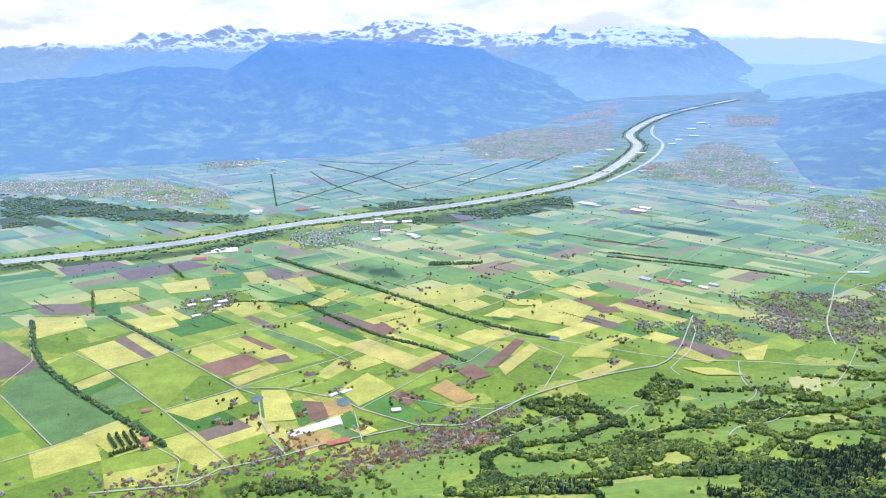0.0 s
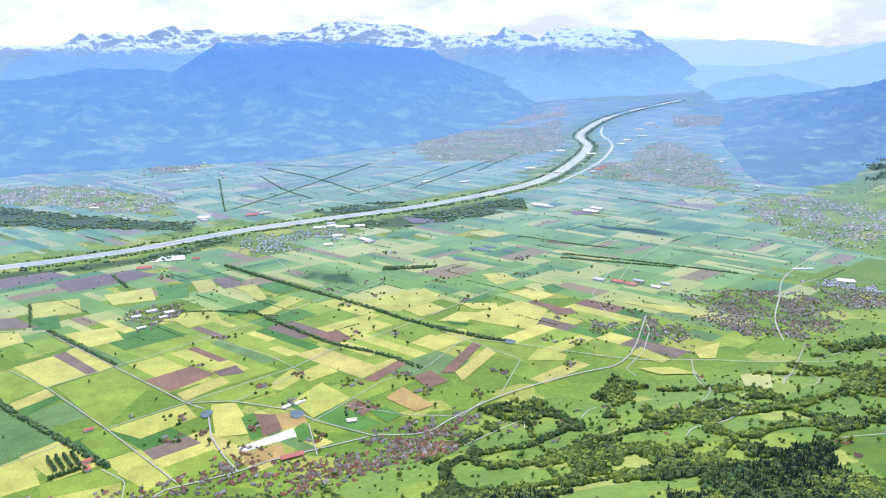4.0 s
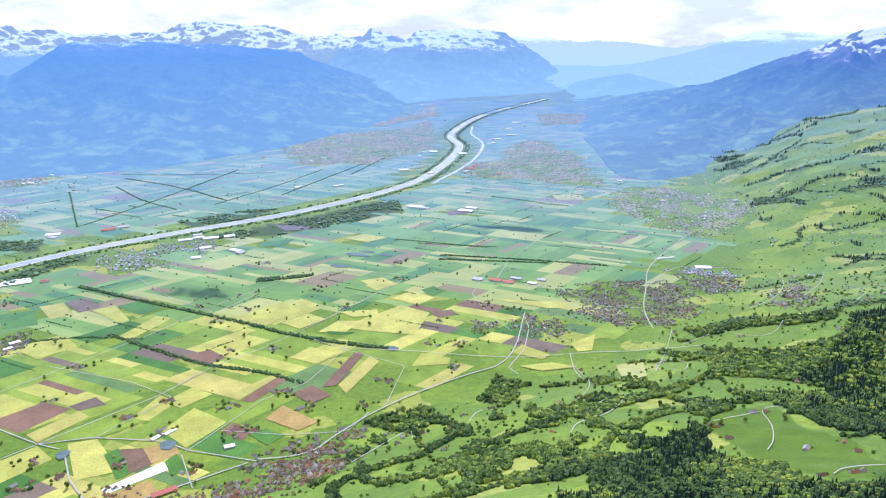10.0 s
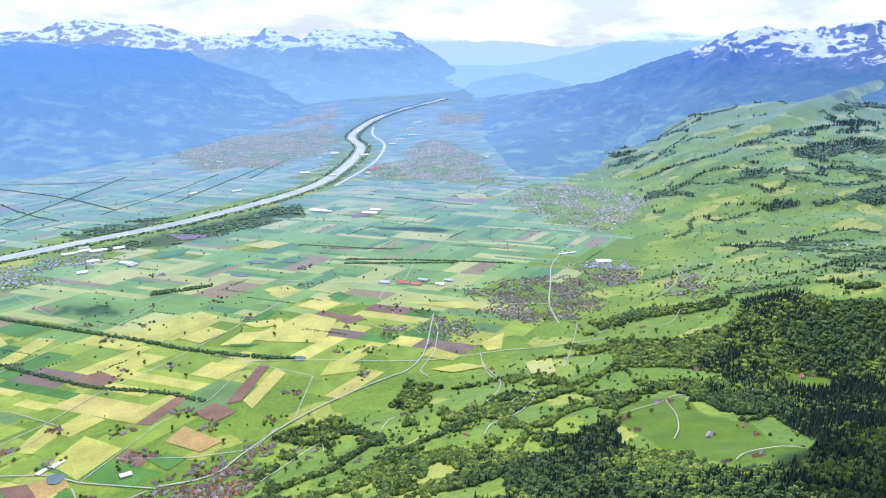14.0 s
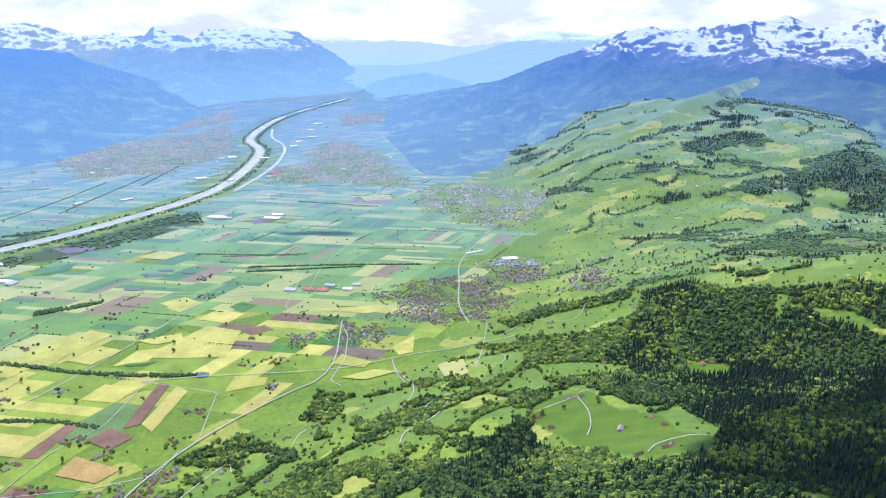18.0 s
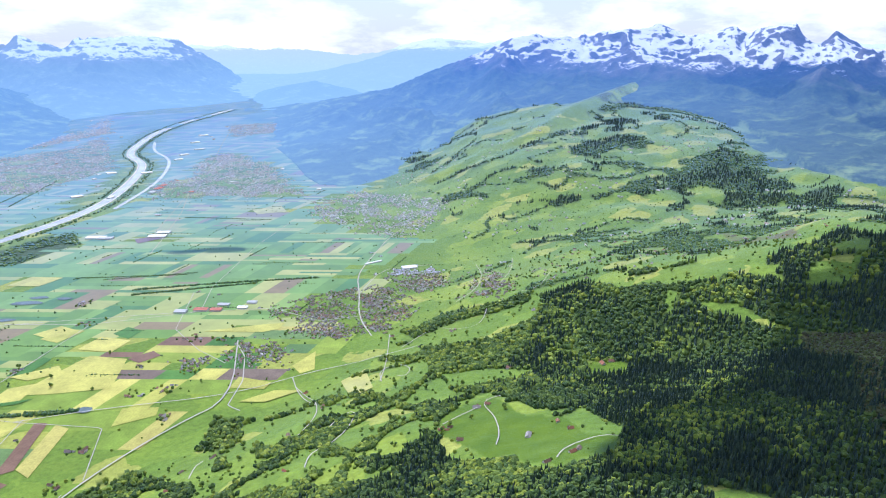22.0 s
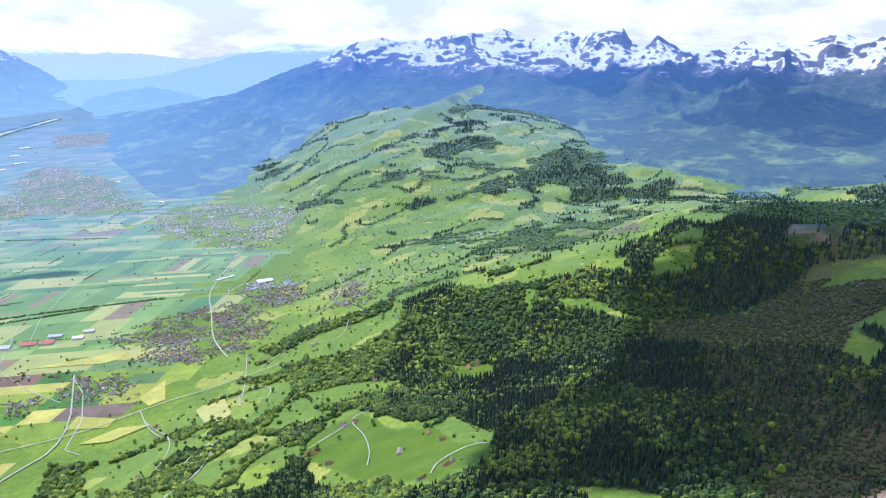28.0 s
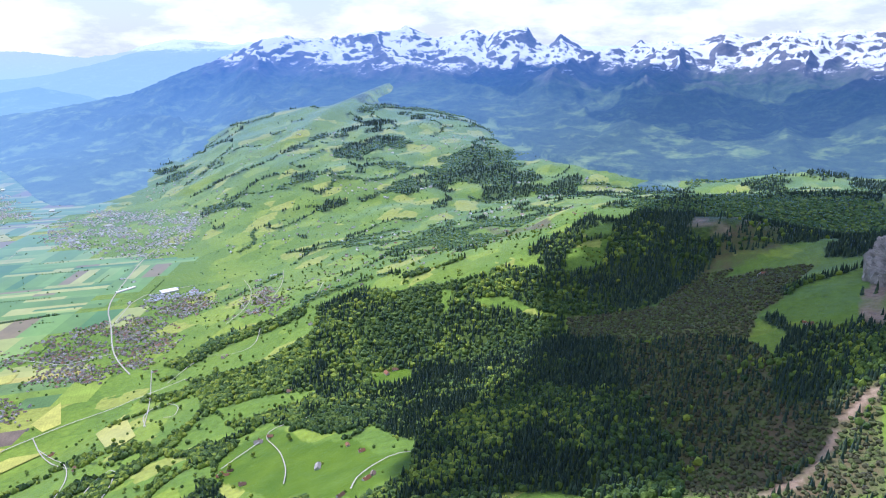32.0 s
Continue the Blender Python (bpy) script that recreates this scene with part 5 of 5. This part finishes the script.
TREES = list(zip(x[keep], y[keep], z[keep], luck.uniform(0.6, 1.4, keep.sum())))[:300]
for k, (px, py, pz, s) in enumerate(TREES):
    m = Matrix.LocRotScale((px, py, pz - 0.05), Euler((0, 0, k * 1.7)), (s, s, s * (0.8 + 0.1 * (k % 4))))
    if k < 4:
        patterns[k].matrix_basis = m
    else:
        c = copy_thing(patterns[k % 4], m)
        c.scale = (s, s, s * (0.8 + 0.1 * (k % 4)))
x, y = luck.uniform(-300, 650, 16000), luck.uniform(200, 800, 16000)
r, az = np.hypot(x, y), np.degrees(np.arctan2(x, y))
z = height(x, y)
keep = (luck.uniform(0, 1, len(x)) < np.where(z > 1, 0.35, 0.12)) & (r > 330) & (az > -30) & (az < 80) & (from_line(RIVER, x, y) > 16) & (r < 780)
plant("distant_trees", "scattered far trees between fields and farms", x[keep], y[keep], luck.uniform(0.6, 1.2, keep.sum()), luck.uniform(0.6, 1.4, keep.sum()), ROUND_ROUGH, HEDGE_LEAVES)


x, y = luck.uniform(-60, 330, 12000), luck.uniform(110, 420, 12000)
r, az = np.hypot(x, y), np.degrees(np.arctan2(x, y))
z = height(x, y)
grove = fractal(x / 22, y / 22, 3, 121)
keep = (r < 380) & (az > -22) & (az < 70) & ~within(GLADES[:2], x, y) & (woodland(x, y) < 0.5) & (luck.uniform(0, 1, len(x)) < np.where(z > 1.5, 0.15 + 0.5 * (grove > 0.16), 0.02)) & ~within([c for k, c in KNOWN], x, y) & ~near_road(x, y, 0.6)
k = luck.uniform(0.5, 1.1, keep.sum())
plant("orchard_trees", "small scattered orchard trees and bushes on the pastures", x[keep], y[keep], k, k, ROUND_FINE, LEAVES)


# houses
def gable(long, deep, eave, ridge, over=0.12, thick=True):
    """Walls with gable ends, and a roof of two thick slopes: points and faces of each."""
    a, b = long / 2, deep / 2
    wall = [(-a, -b, 0), (a, -b, 0), (a, b, 0), (-a, b, 0), (-a, -b, eave), (a, -b, eave), (a, b, eave), (-a, b, eave), (-a, 0, ridge - 0.03), (a, 0, ridge - 0.03)]
    wf = [(0, 1, 5, 4), (2, 3, 7, 6), (1, 2, 6, 9, 5), (3, 0, 4, 8, 7)]
    drop = (ridge - eave) / b * over
    o = over
    roof = [(-a - o, -b - o, eave - drop), (a + o, -b - o, eave - drop), (a + o, 0, ridge), (-a - o, 0, ridge), (a + o, b + o, eave - drop), (-a - o, b + o, eave - drop)]
    roof += [(x, y, z - 0.06) for x, y, z in roof]
    rf = [(0, 1, 2, 3), (3, 2, 4, 5), (7, 6, 9, 8), (8, 9, 11, 10), (1, 0, 6, 7), (5, 4, 10, 11), (0, 3, 9, 6), (3, 5, 11, 9), (2, 1, 7, 8), (4, 2, 8, 10)]
    return wall, wf, roof[:6 + 6 * thick], rf if thick else rf[:2]


STYLES = [(1.3, 1.0, 0.55, 0.95), (1.6, 1.1, 0.5, 0.95), (1.1, 1.0, 0.6, 1.0), (2.2, 1.3, 0.5, 1.05), (1.0, 0.8, 0.4, 0.75)]


def house(style):
    top = bpy.data.objects.new("house", None)
    scene.collection.objects.link(top)
    wall, wf, roof, rf = gable(*STYLES[style])
    part("wall", up_mesh("wall", wall, wf, PLASTER), top)
    part("roof", up_mesh("roof", roof, rf, TILES), top)
    long, deep, eave, ridge = STYLES[style]

    def box(name, x, y, z, a, b, c, material, parent=top):
        bm = bmesh.new()
        bmesh.ops.create_cube(bm, size=1.0, matrix=Matrix.Translation((x, y, z)) @ Matrix.Diagonal((a, b, c, 1)))
        me = bpy.data.meshes.new(name)
        bm.to_mesh(me), bm.free()
        me.materials.append(material)
        return part(name, me, parent)

    for side in (-1, 1):
        box("window", side * long * 0.27, -deep / 2, eave * 0.6, 0.16, 0.03, 0.14, DARK_GLASS)
    box("door", 0.03, -deep / 2, 0.12, 0.11, 0.03, 0.24, BARK)
    box("chimney", long * 0.2, deep * 0.12, ridge * 0.98, 0.1, 0.1, 0.22, PLASTER)
    return tagged(top, "small village house with pale walls and a brown tiled gable roof", "house", "village houses")


sites = []
luck = np.random.RandomState(21)
for polygon, gap in [(v, 1.45 if v[0][1] < 250 else 1.25) for v in VILLAGES] + [(v, 2.2) for v in TOWNS]:
    p = np.array(polygon, float)
    x, y, _ = scatter(p[:, 0].min() - 6, p[:, 0].max() + 6, p[:, 1].min() - 6, p[:, 1].max() + 6, gap, 31)
    out = 2.2 * gap
    keep = inside([tuple(q) for q in p], x + out * luck.normal(0, 1, len(x)), y + out * luck.normal(0, 1, len(x)))
    keep &= fractal(x / (6 * gap), y / (6 * gap), 3, 111) + luck.uniform(-0.4, 0.4, len(x)) > -0.06
    x, y = x[keep], y[keep]
    keep = ~near_road(x, y, 0.9)
    base = luck.uniform(0, 1.5)
    for px, py in zip(x[keep], y[keep]):
        sites.append((px, py, base + 1.571 * luck.randint(0, 2) + 0.3 * fractal(np.array([px / 30]), np.array([py / 30]), 2, 77)[0] + luck.normal(0, 0.1), luck.randint(0, 5), luck.uniform(0.62, 0.95)))
# farms by the lanes
x, y = luck.uniform(-200, 420, 2600), luck.uniform(120, 560, 2600)
z = height(x, y)
keep = near_road(x, y, 6) & ~near_road(x, y, 1.3) & (woodland(x, y) < 0.5) & (luck.uniform(0, 1, len(x)) < np.where(z > 1, 0.42, 0.13)) & ~within([c for k, c in KNOWN], x, y)
for px, py in zip(x[keep], y[keep]):
    for k in range(luck.randint(1, 4)):
        sites.append((px + luck.uniform(-2, 2) * (k > 0), py + luck.uniform(-2, 2) * (k > 0), luck.uniform(0, 3.1), (3, 1, 4)[k % 3], luck.uniform(0.6, 0.9)))
for px, py in (
        (112.3, 157.4), (132.8, 161.1), (129.6, 162.3), (109.9, 146.3), (118.6, 130.7), (129.4, 130.9), (127.1, 124.7), (105.7, 112.7),
        (112.8, 111.8), (115.3, 112.1), (161.7, 181.9), (176.4, 154.3), (190.5, 246.2), (91.5, 208.7), (179.9, 262.0), (118.5, 249.8),
        (157.2, 291.5), (240.8, 275.0), (250.8, 254.7), (249.0, 241.4), (310.6, 253.5), (255.9, 202.1), (260.9, 238.6), (229.5, 197.3),
        (54.1, 212.3), (49.3, 183.1), (38.5, 213.0), (46.9, 192.5), (222.7, 359.5), (185.1, 40.6), (242.2, 59.4), (243.4, 58.5),
        (388.2, 97.4), (339.4, 152.9), (324.0, 155.4), (380.2, 181.5), (259.2, 195.9), (311.0, 200.1), (320.7, 256.2), (253.2, 239.6),
        (244.4, 219.0), (272.9, 234.8), (188.8, 246.4), (178.9, 152.8), (210.1, 217.9), (346.1, 111.5), (346.4, 132.9), (301.1, 159.2)):
    sites.append((px, py, luck.uniform(0, 3.1), luck.choice((1, 3)), luck.uniform(0.75, 1.0)))
    if luck.rand() < 0.5:
        sites.append((px + 1.6, py + 1.2, luck.uniform(0, 3.1), 4, 0.8))
# scattered houses over the slopes behind
x, y = luck.uniform(220, 720, 3000), luck.uniform(130, 620, 3000)
r, az = np.hypot(x, y), np.degrees(np.arctan2(x, y))
keep = (r > 330) & (r < 820) & (az > 34) & (az < 78) & (height(x, y) > 1.5) & (woodland(x, y) < 0.5) & (fractal(x / 50, y / 50, 3, 141) > -0.05) & (r + luck.uniform(0, 420, len(x)) < 860)
for px, py in zip(x[keep], y[keep]):
    sites.append((px, py, luck.uniform(0, 3.1), luck.randint(0, 5), luck.uniform(0.7, 1.0)))
# farms out on the plain, with their yard trees
FARMS = ((-36, 363), (77, 316), (67, 292), (41, 262), (10, 247), (31, 243), (-82, 277), (-78, 234), (-68, 225), (-78, 220), (-53, 257), (-17, 236), (-9, 238), (-40, 243), (3, 221), (17, 213), (-61, 328), (-20, 302), (-3, 430), (23, 376), (-27, 341), (-130, 394), (-78, 306), (-41, 266), (0, 304), (79, 289), (106, 332), (70, 382), (34, 344), (2, 262), (-11, 354), (-19, 256), (-51, 226), (-28, 218), (76, 413), (115, 323), (91, 301), (71, 267))
yard = []
for px, py in FARMS:
    for k in range(luck.randint(3, 6)):
        sites.append((px + luck.normal(0, 1.7), py + luck.normal(0, 1.7), 0.7 + 1.571 * luck.randint(0, 2), (3, 1, 4, 3)[k % 4], luck.uniform(0.75, 1.05)))
    yard += [(px + luck.normal(0, 3.0), py + luck.normal(0, 3.0)) for k in range(luck.randint(4, 9))]
yx, yy = np.array(yard).T
yk = luck.uniform(0.8, 1.5, len(yx))
plant("farm_trees", "green trees round the farmyards of the plain", yx, yy, yk, yk, ROUND_FINE, LEAVES)
# a comb of tall poplars that screens a farm
comb = [(-113 + 3.2 * k * 0.66 + 0.75 * d, 211 + 3.2 * k * 0.28 - 0.95 * d) for k in range(4) for d in range(8)] + [(-107.5 + 0.85 * d, 199.9 + 0.6 * d) for d in range(9)]
px, py = np.array(comb).T
plant("poplar_screen", "dark tall poplars in rows beside a farm", px, py, np.full(len(px), 1.9), np.full(len(px), 1.1), ROUND_FINE, HEDGE_LEAVES)
# rows of trees along some field edges
rx, ry = [], []
for k in range(130):
    px, py = luck.uniform(-260, 330), luck.uniform(300, 640)
    way, length = (ALONG, ACROSS)[k % 3 == 0], luck.uniform(6, 30)
    for d in np.arange(0, length, luck.uniform(0.9, 2.4)):
        rx.append(px + way.x * d + luck.normal(0, 0.15)), ry.append(py + way.y * d + luck.normal(0, 0.15))
rx, ry = np.array(rx), np.array(ry)
keep = (height(rx, ry) < 0.5) & (from_line(RIVER, rx, ry) > 14)
rx, ry = rx[keep], ry[keep]
rk = luck.uniform(0.5, 1.0, len(rx))
plant("field_row_trees", "small trees in rows along the field edges", rx, ry, rk, rk, ROUND_ROUGH, HEDGE_LEAVES)
sites.sort(key=lambda s: math.hypot(s[0] - 5, s[1] - 15))
site_z = height(np.array([s[0] for s in sites]), np.array([s[1] for s in sites]))
homes = [house(k) for k in range(5)]
placed = set()
for k, (px, py, turn, style, s) in enumerate(sites[:300]):
    m = Matrix.LocRotScale((px, py, site_z[k] - 0.06), Euler((0, 0, turn)), (s, s, s))
    if style not in placed:
        placed.add(style)
        homes[style].matrix_basis = m
    else:
        c = copy_thing(homes[style], m)
        c.scale = (s, s, s)


def joined(name, label, sites, zs, roof_material, grow=1.0, thick=True):
    walls, wfs, roofs, rfs = [], [], [], []
    for (px, py, turn, style, s), z in zip(sites, zs):
        wall, wf, roof, rf = gable(*STYLES[style], thick=thick)
        c, q = math.cos(turn) * s * grow, math.sin(turn) * s * grow
        for src, faces, pts, fs in ((wall, wf, walls, wfs), (roof, rf, roofs, rfs)):
            b = len(pts)
            pts += [(px + c * x - q * y, py + q * x + c * y, z - 0.06 + h * s * grow) for x, y, h in src]
            fs += [tuple(b + i for i in f) for f in faces]
    b = len(walls)
    me = up_mesh(name, walls + roofs, wfs + [tuple(b + i for i in f) for f in rfs], PLASTER)
    me.materials.append(roof_material)
    me.polygons.foreach_set("material_index", np.array([0] * len(wfs) + [1] * len(rfs), np.int32))
    return tagged(new(name, me), label, "houses", kind="stuff")


near = [k for k in range(len(sites)) if math.hypot(*sites[k][:2]) < 560]
gx = np.array([sites[k][0] for k in near]) + luck.uniform(-1.6, 1.6, len(near))
gy = np.array([sites[k][1] for k in near]) + luck.uniform(-1.6, 1.6, len(near))
gk = luck.uniform(0.4, 1.0, len(near))
plant("garden_trees", "small green garden trees between village houses", gx, gy, gk, gk, ROUND_ROUGH, LEAVES)
split = next(k for k, s in enumerate(sites) if math.hypot(s[0], s[1]) > 280)
outer = next(k for k, s in enumerate(sites) if math.hypot(s[0], s[1]) > 420)
joined("village_houses", "rows of farther village houses with brown roofs", sites[300:split], site_z[300:split], TILES)
joined("village_houses", "village houses with brown and grey roofs by the hill's foot", sites[split:outer], site_z[split:outer], VILLAGE_ROOFS, 0.85)
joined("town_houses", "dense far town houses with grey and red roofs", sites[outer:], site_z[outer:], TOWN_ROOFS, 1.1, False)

# ---------------------------------------------------------------- clouds overhead
m, n, l, p = nodes_of("cloud_vapour")
finish(n, l, p, blend(n, l, 1.0, (0.9, 0.91, 0.93), ramp(n, l, cloudy(n, l, 0.02, 4.0), [(0.3, 0.9), (0.7, 1.05)]), "MULTIPLY"), 1.0)
VAPOUR = m


def cumulus(shade_x, shade_y, over, long, deep, turn, seed, puffs=26):
    """An unseen cumulus, kept above the view and placed so that it shades the land round that place."""
    lift = 430.0 - over
    reach = lift / math.tan(radians(SUN_HEIGHT))
    x, y = shade_x + reach * math.sin(radians(SUN_HEADING)), shade_y + reach * math.cos(radians(SUN_HEADING))
    bm = bmesh.new()
    r = random.Random(seed)
    for k in range(puffs):
        a, d = r.uniform(0, 6.283), math.sqrt(r.random()) * 0.8
        s = r.uniform(0.22, 0.42) * min(long, deep) * (1.15 - 0.5 * d)
        at = Matrix.Translation((math.cos(a) * d * long, math.sin(a) * d * deep, r.uniform(0, 0.25) * s)) @ Matrix.Diagonal((s * 1.2, s * 1.2, s * 0.6, 1))
        bmesh.ops.create_icosphere(bm, subdivisions=2, radius=1.0, matrix=at)
    for v in bm.verts:
        v.co += Vector(v.co).normalized() * 4 * noise.fractal(v.co * 0.05, 1.0, 2.0, 4)
        v.co.z = max(v.co.z, -4 + noise.noise(v.co * 0.03) * 3)
    me = bpy.data.meshes.new("cloud")
    bm.to_mesh(me), bm.free()
    me.polygons.foreach_set("use_smooth", np.ones(len(me.polygons), bool))
    me.materials.append(VAPOUR)
    ob = tagged(new("cloud", me), "flat-bottomed white cumulus cloud drifting overhead", "cloud", "clouds", kind="structure")
    ob.matrix_basis = pose(x, y, 430, 0, 0, turn)
    return ob


cumulus(270, 60, 55, 195, 68, -6, 3, 120)
cumulus(138, 88, 50, 30, 30, 0, 8, 50)
cumulus(165, 470, 0, 34, 9, -20, 4)
cumulus(-40, 385, 0, 26, 8, -25, 5)
cumulus(840, 130, 60, 240, 110, -60, 6, 60)
cumulus(960, 400, 80, 210, 80, -55, 7, 60)

# ---------------------------------------------------------------- halls, rock and slope


def hall(x, y, turn, long, deep, tall, material, label):
    top = bpy.data.objects.new("hall", None)
    scene.collection.objects.link(top)
    if y > 600:
        long, deep = long * 0.6, deep * 0.8
    wall, wf, roof, rf = gable(long, deep, tall, tall * 1.25, 0.08)
    part("wall", up_mesh("wall", wall, wf, PLASTER), top)
    part("roof", up_mesh("roof", roof, rf, material), top)
    top.matrix_basis = pose(x, y, float(height(np.array([x]), np.array([y]))[0]) - 0.04, 0, 0, turn)
    return tagged(top, label, "hall", "halls")


WHITE = plain("white_sheet_roof", (0.8, 0.8, 0.79), 0.55, 0.06)
RUST = plain("red_sheet_roof", (0.42, 0.14, 0.10), 0.7, 0.15)
GREY = plain("grey_sheet_roof", (0.42, 0.43, 0.45), 0.6, 0.12)
PALE, RED, DULL = "long low hall with a white metal roof", "long low hall with a red metal roof", "long low hall with a grey metal roof"
for x, y, turn, long, deep, tall in ((115, 551, -35, 13, 6, 1), (150, 528, -35, 12, 6, 1), (157, 536, -35, 9, 5, 1), (139, 356, -40, 5, 3, 0.8), (246, 357, -20, 9, 5, 1), (235, 380, 0, 12, 1.6, 0.7),
                                     (-17, 228, 10, 3.4, 2, 0.7), (-41, 240, 45, 4.5, 1.6, 0.5), (-37, 242.5, 45, 4.5, 1.6, 0.5), (-143, 529, 0, 9, 6, 1), (64, 649, 20, 16, 4, 1), (28, 652, 40, 14, 4, 1)):
    hall(x, y, turn, long, deep, tall, WHITE, PALE)
for x, y, turn, long, deep, tall in (
                                     (-38, 494, 10, 10, 5, 1), (-54, 493, 10, 9, 4, 1), (-26, 496, 10, 7, 5, 1), (194, 821, 0, 16, 9, 1.2), (137, 712, 0, 16, 8, 1.2), (332, 940, 0, 22, 6, 1.2),
                                     (281, 870, 0, 16, 7, 1.2), (224, 800, 0, 18, 8, 1.2), (-46, 497, 20, 7, 4, 1), (68, 1135, 0, 20, 10, 1.4), (300, 905, 10, 18, 6, 1.2), (352, 1010, 0, 20, 8, 1.2),
                                     (390, 1080, 0, 22, 9, 1.2), (160, 690, 40, 12, 5, 1)):
    hall(x, y, turn, long, deep, tall, WHITE, PALE)
for x, y, turn, long, deep, tall in ((121, 366, -40, 7, 4, 0.9), (127, 361, -40, 6, 4, 0.9), (-109, 534, 20, 9, 5, 1), (206, 704, 40, 15, 7, 1.1), (214, 716, 40, 12, 6, 1.1), (-107, 228, 30, 3.2, 1.6, 0.7)):
    hall(x, y, turn, long, deep, tall, RUST, RED)
for x, y, turn, long, deep, tall in ((112, 370, -40, 6, 4, 0.9), (133, 366, -40, 6, 3, 0.9), (146, 360, -40, 5, 3, 0.9), (-100, 540, 20, 8, 5, 1), (196, 690, 40, 14, 6, 1.1), (120, 545, -35, 10, 5, 1)):
    hall(x, y, turn, long, deep, tall, GREY, DULL)

for x, y, turn, long, deep, tall in ((-126, 332, 30, 4, 2.4, 0.8), (-121, 339, 30, 5, 2.2, 0.8), (-112, 337, 30, 4.5, 2.6, 0.8), (-113, 331, 30, 3.5, 2, 0.7), (-119, 318, 30, 4, 2, 0.7)):
    hall(x, y, turn, long, deep, tall, WHITE, PALE)
for x, y, turn in ((-99.6, 208.5, 35), (-98.2, 204.4, -50)):
    hall(x, y, turn, 3.4, 1.8, 0.8, RUST, RED)

# sheds and works among the town houses
luck = random.Random(33)
made = 0
while made < 70:
    town = TOWNS[luck.randrange(len(TOWNS))]
    x = luck.uniform(min(p[0] for p in town) - 30, max(p[0] for p in town) + 30)
    y = luck.uniform(min(p[1] for p in town) - 25, max(p[1] for p in town) + 25)
    if y < 380 or from_line(RIVER, np.array([x]), np.array([y]))[0] < 14:
        continue
    material, words = luck.choice(((WHITE, PALE), (WHITE, PALE), (GREY, DULL), (RUST, RED)))
    hall(x, y, luck.choice((-40, 50, 10)), luck.uniform(4, 9), luck.uniform(2.5, 5), luck.uniform(0.8, 1.2), material, words)
    made += 1

# a farmyard of pale gravel by the river
pts, faces = slab([(-148, 419), (-128, 424), (-131, 433), (-143, 431)], 0.5)
tagged(new("gravel_yard", up_mesh("gravel_yard", pts, faces, WHITE)), "white gravel works yard between the fields", "yard", kind="structure")

STONE = plain("grey_limestone", (0.33, 0.30, 0.27), 0.9, 0.45, 0.35)
bm = bmesh.new()
bmesh.ops.create_icosphere(bm, subdivisions=6, radius=1.0)
for v in bm.verts:
    d = v.co.normalized()
    joint = 1 - 2 * abs(noise.noise(Vector((d.x * 7, d.y * 7, d.z * 1.3))))
    crack = 1 - 2 * abs(noise.noise(Vector((d.x * 19 + 4, d.y * 19, d.z * 3))))
    v.co = Vector((d.x * 17, d.y * 9, (abs(d.z) ** 0.6) * math.copysign(7, d.z) * (1.0 + 0.35 * d.x)))
    v.co += d * (2.2 * joint + 1.0 * crack + 1.5 * noise.noise(d * 3))
me = bpy.data.meshes.new("rock_outcrop")
bm.to_mesh(me), bm.free()
me.materials.append(STONE)
rock = tagged(new("rock_outcrop", me), "grey weathered limestone outcrop on the hillside", "rock")
rock.matrix_basis = pose(216, 20, float(height(np.array([216.0]), np.array([20.0]))[0]) - 1.5, 0, 0, 15)


def pond(x, y, long, deep, turn, label):
    bm = bmesh.new()
    ring = [bm.verts.new((long * math.cos(a) * (1 + 0.12 * math.sin(3 * a + x)), deep * math.sin(a) * (1 + 0.1 * math.cos(2 * a + y)), 0)) for a in np.linspace(0, 6.283, 25)[:-1]]
    bm.faces.new(ring)
    me = bpy.data.meshes.new("pond_water")
    bm.to_mesh(me), bm.free()
    me.materials.append(POND)
    ob = tagged(new("pond_water", me), label, "pond", kind="structure")
    ob.matrix_basis = pose(x, y, 0.36, 0, 0, turn)
    return ob


m, n, l, p = nodes_of("still_pond")
finish(n, l, p, blend(n, l, 1.0, (0.13, 0.18, 0.18), ramp(n, l, cloudy(n, l, 0.3, 4.0), [(0.3, 0.8), (0.7, 1.2)]), "MULTIPLY"), 0.15)
POND = m
pond(-69.3, 236.2, 2.1, 2.6, 0, "small grey settling pond beside the road")
pond(-37, 233.9, 2.6, 3.0, 0, "small grey settling pond beside the farm")
pond(49, 291, 3.2, 2.2, -30, "small pond at the hedgerow's end")
for x, y, a, b in ((53, 433, 8, 3), (60, 438, 5, 2), (39, 413, 6, 2.2), (70, 428, 4, 2)):
    pond(x, y, a, b, -35, "blue-grey pond between tree groups")
pts, faces = slab([(-39, 207), (-32, 210), (-31, 207.5), (-38, 204.5)], 0.55)
tagged(new("sports_court", up_mesh("sports_court", pts, faces, RUST)), "rust-red sports court beside the village", "court", kind="structure")
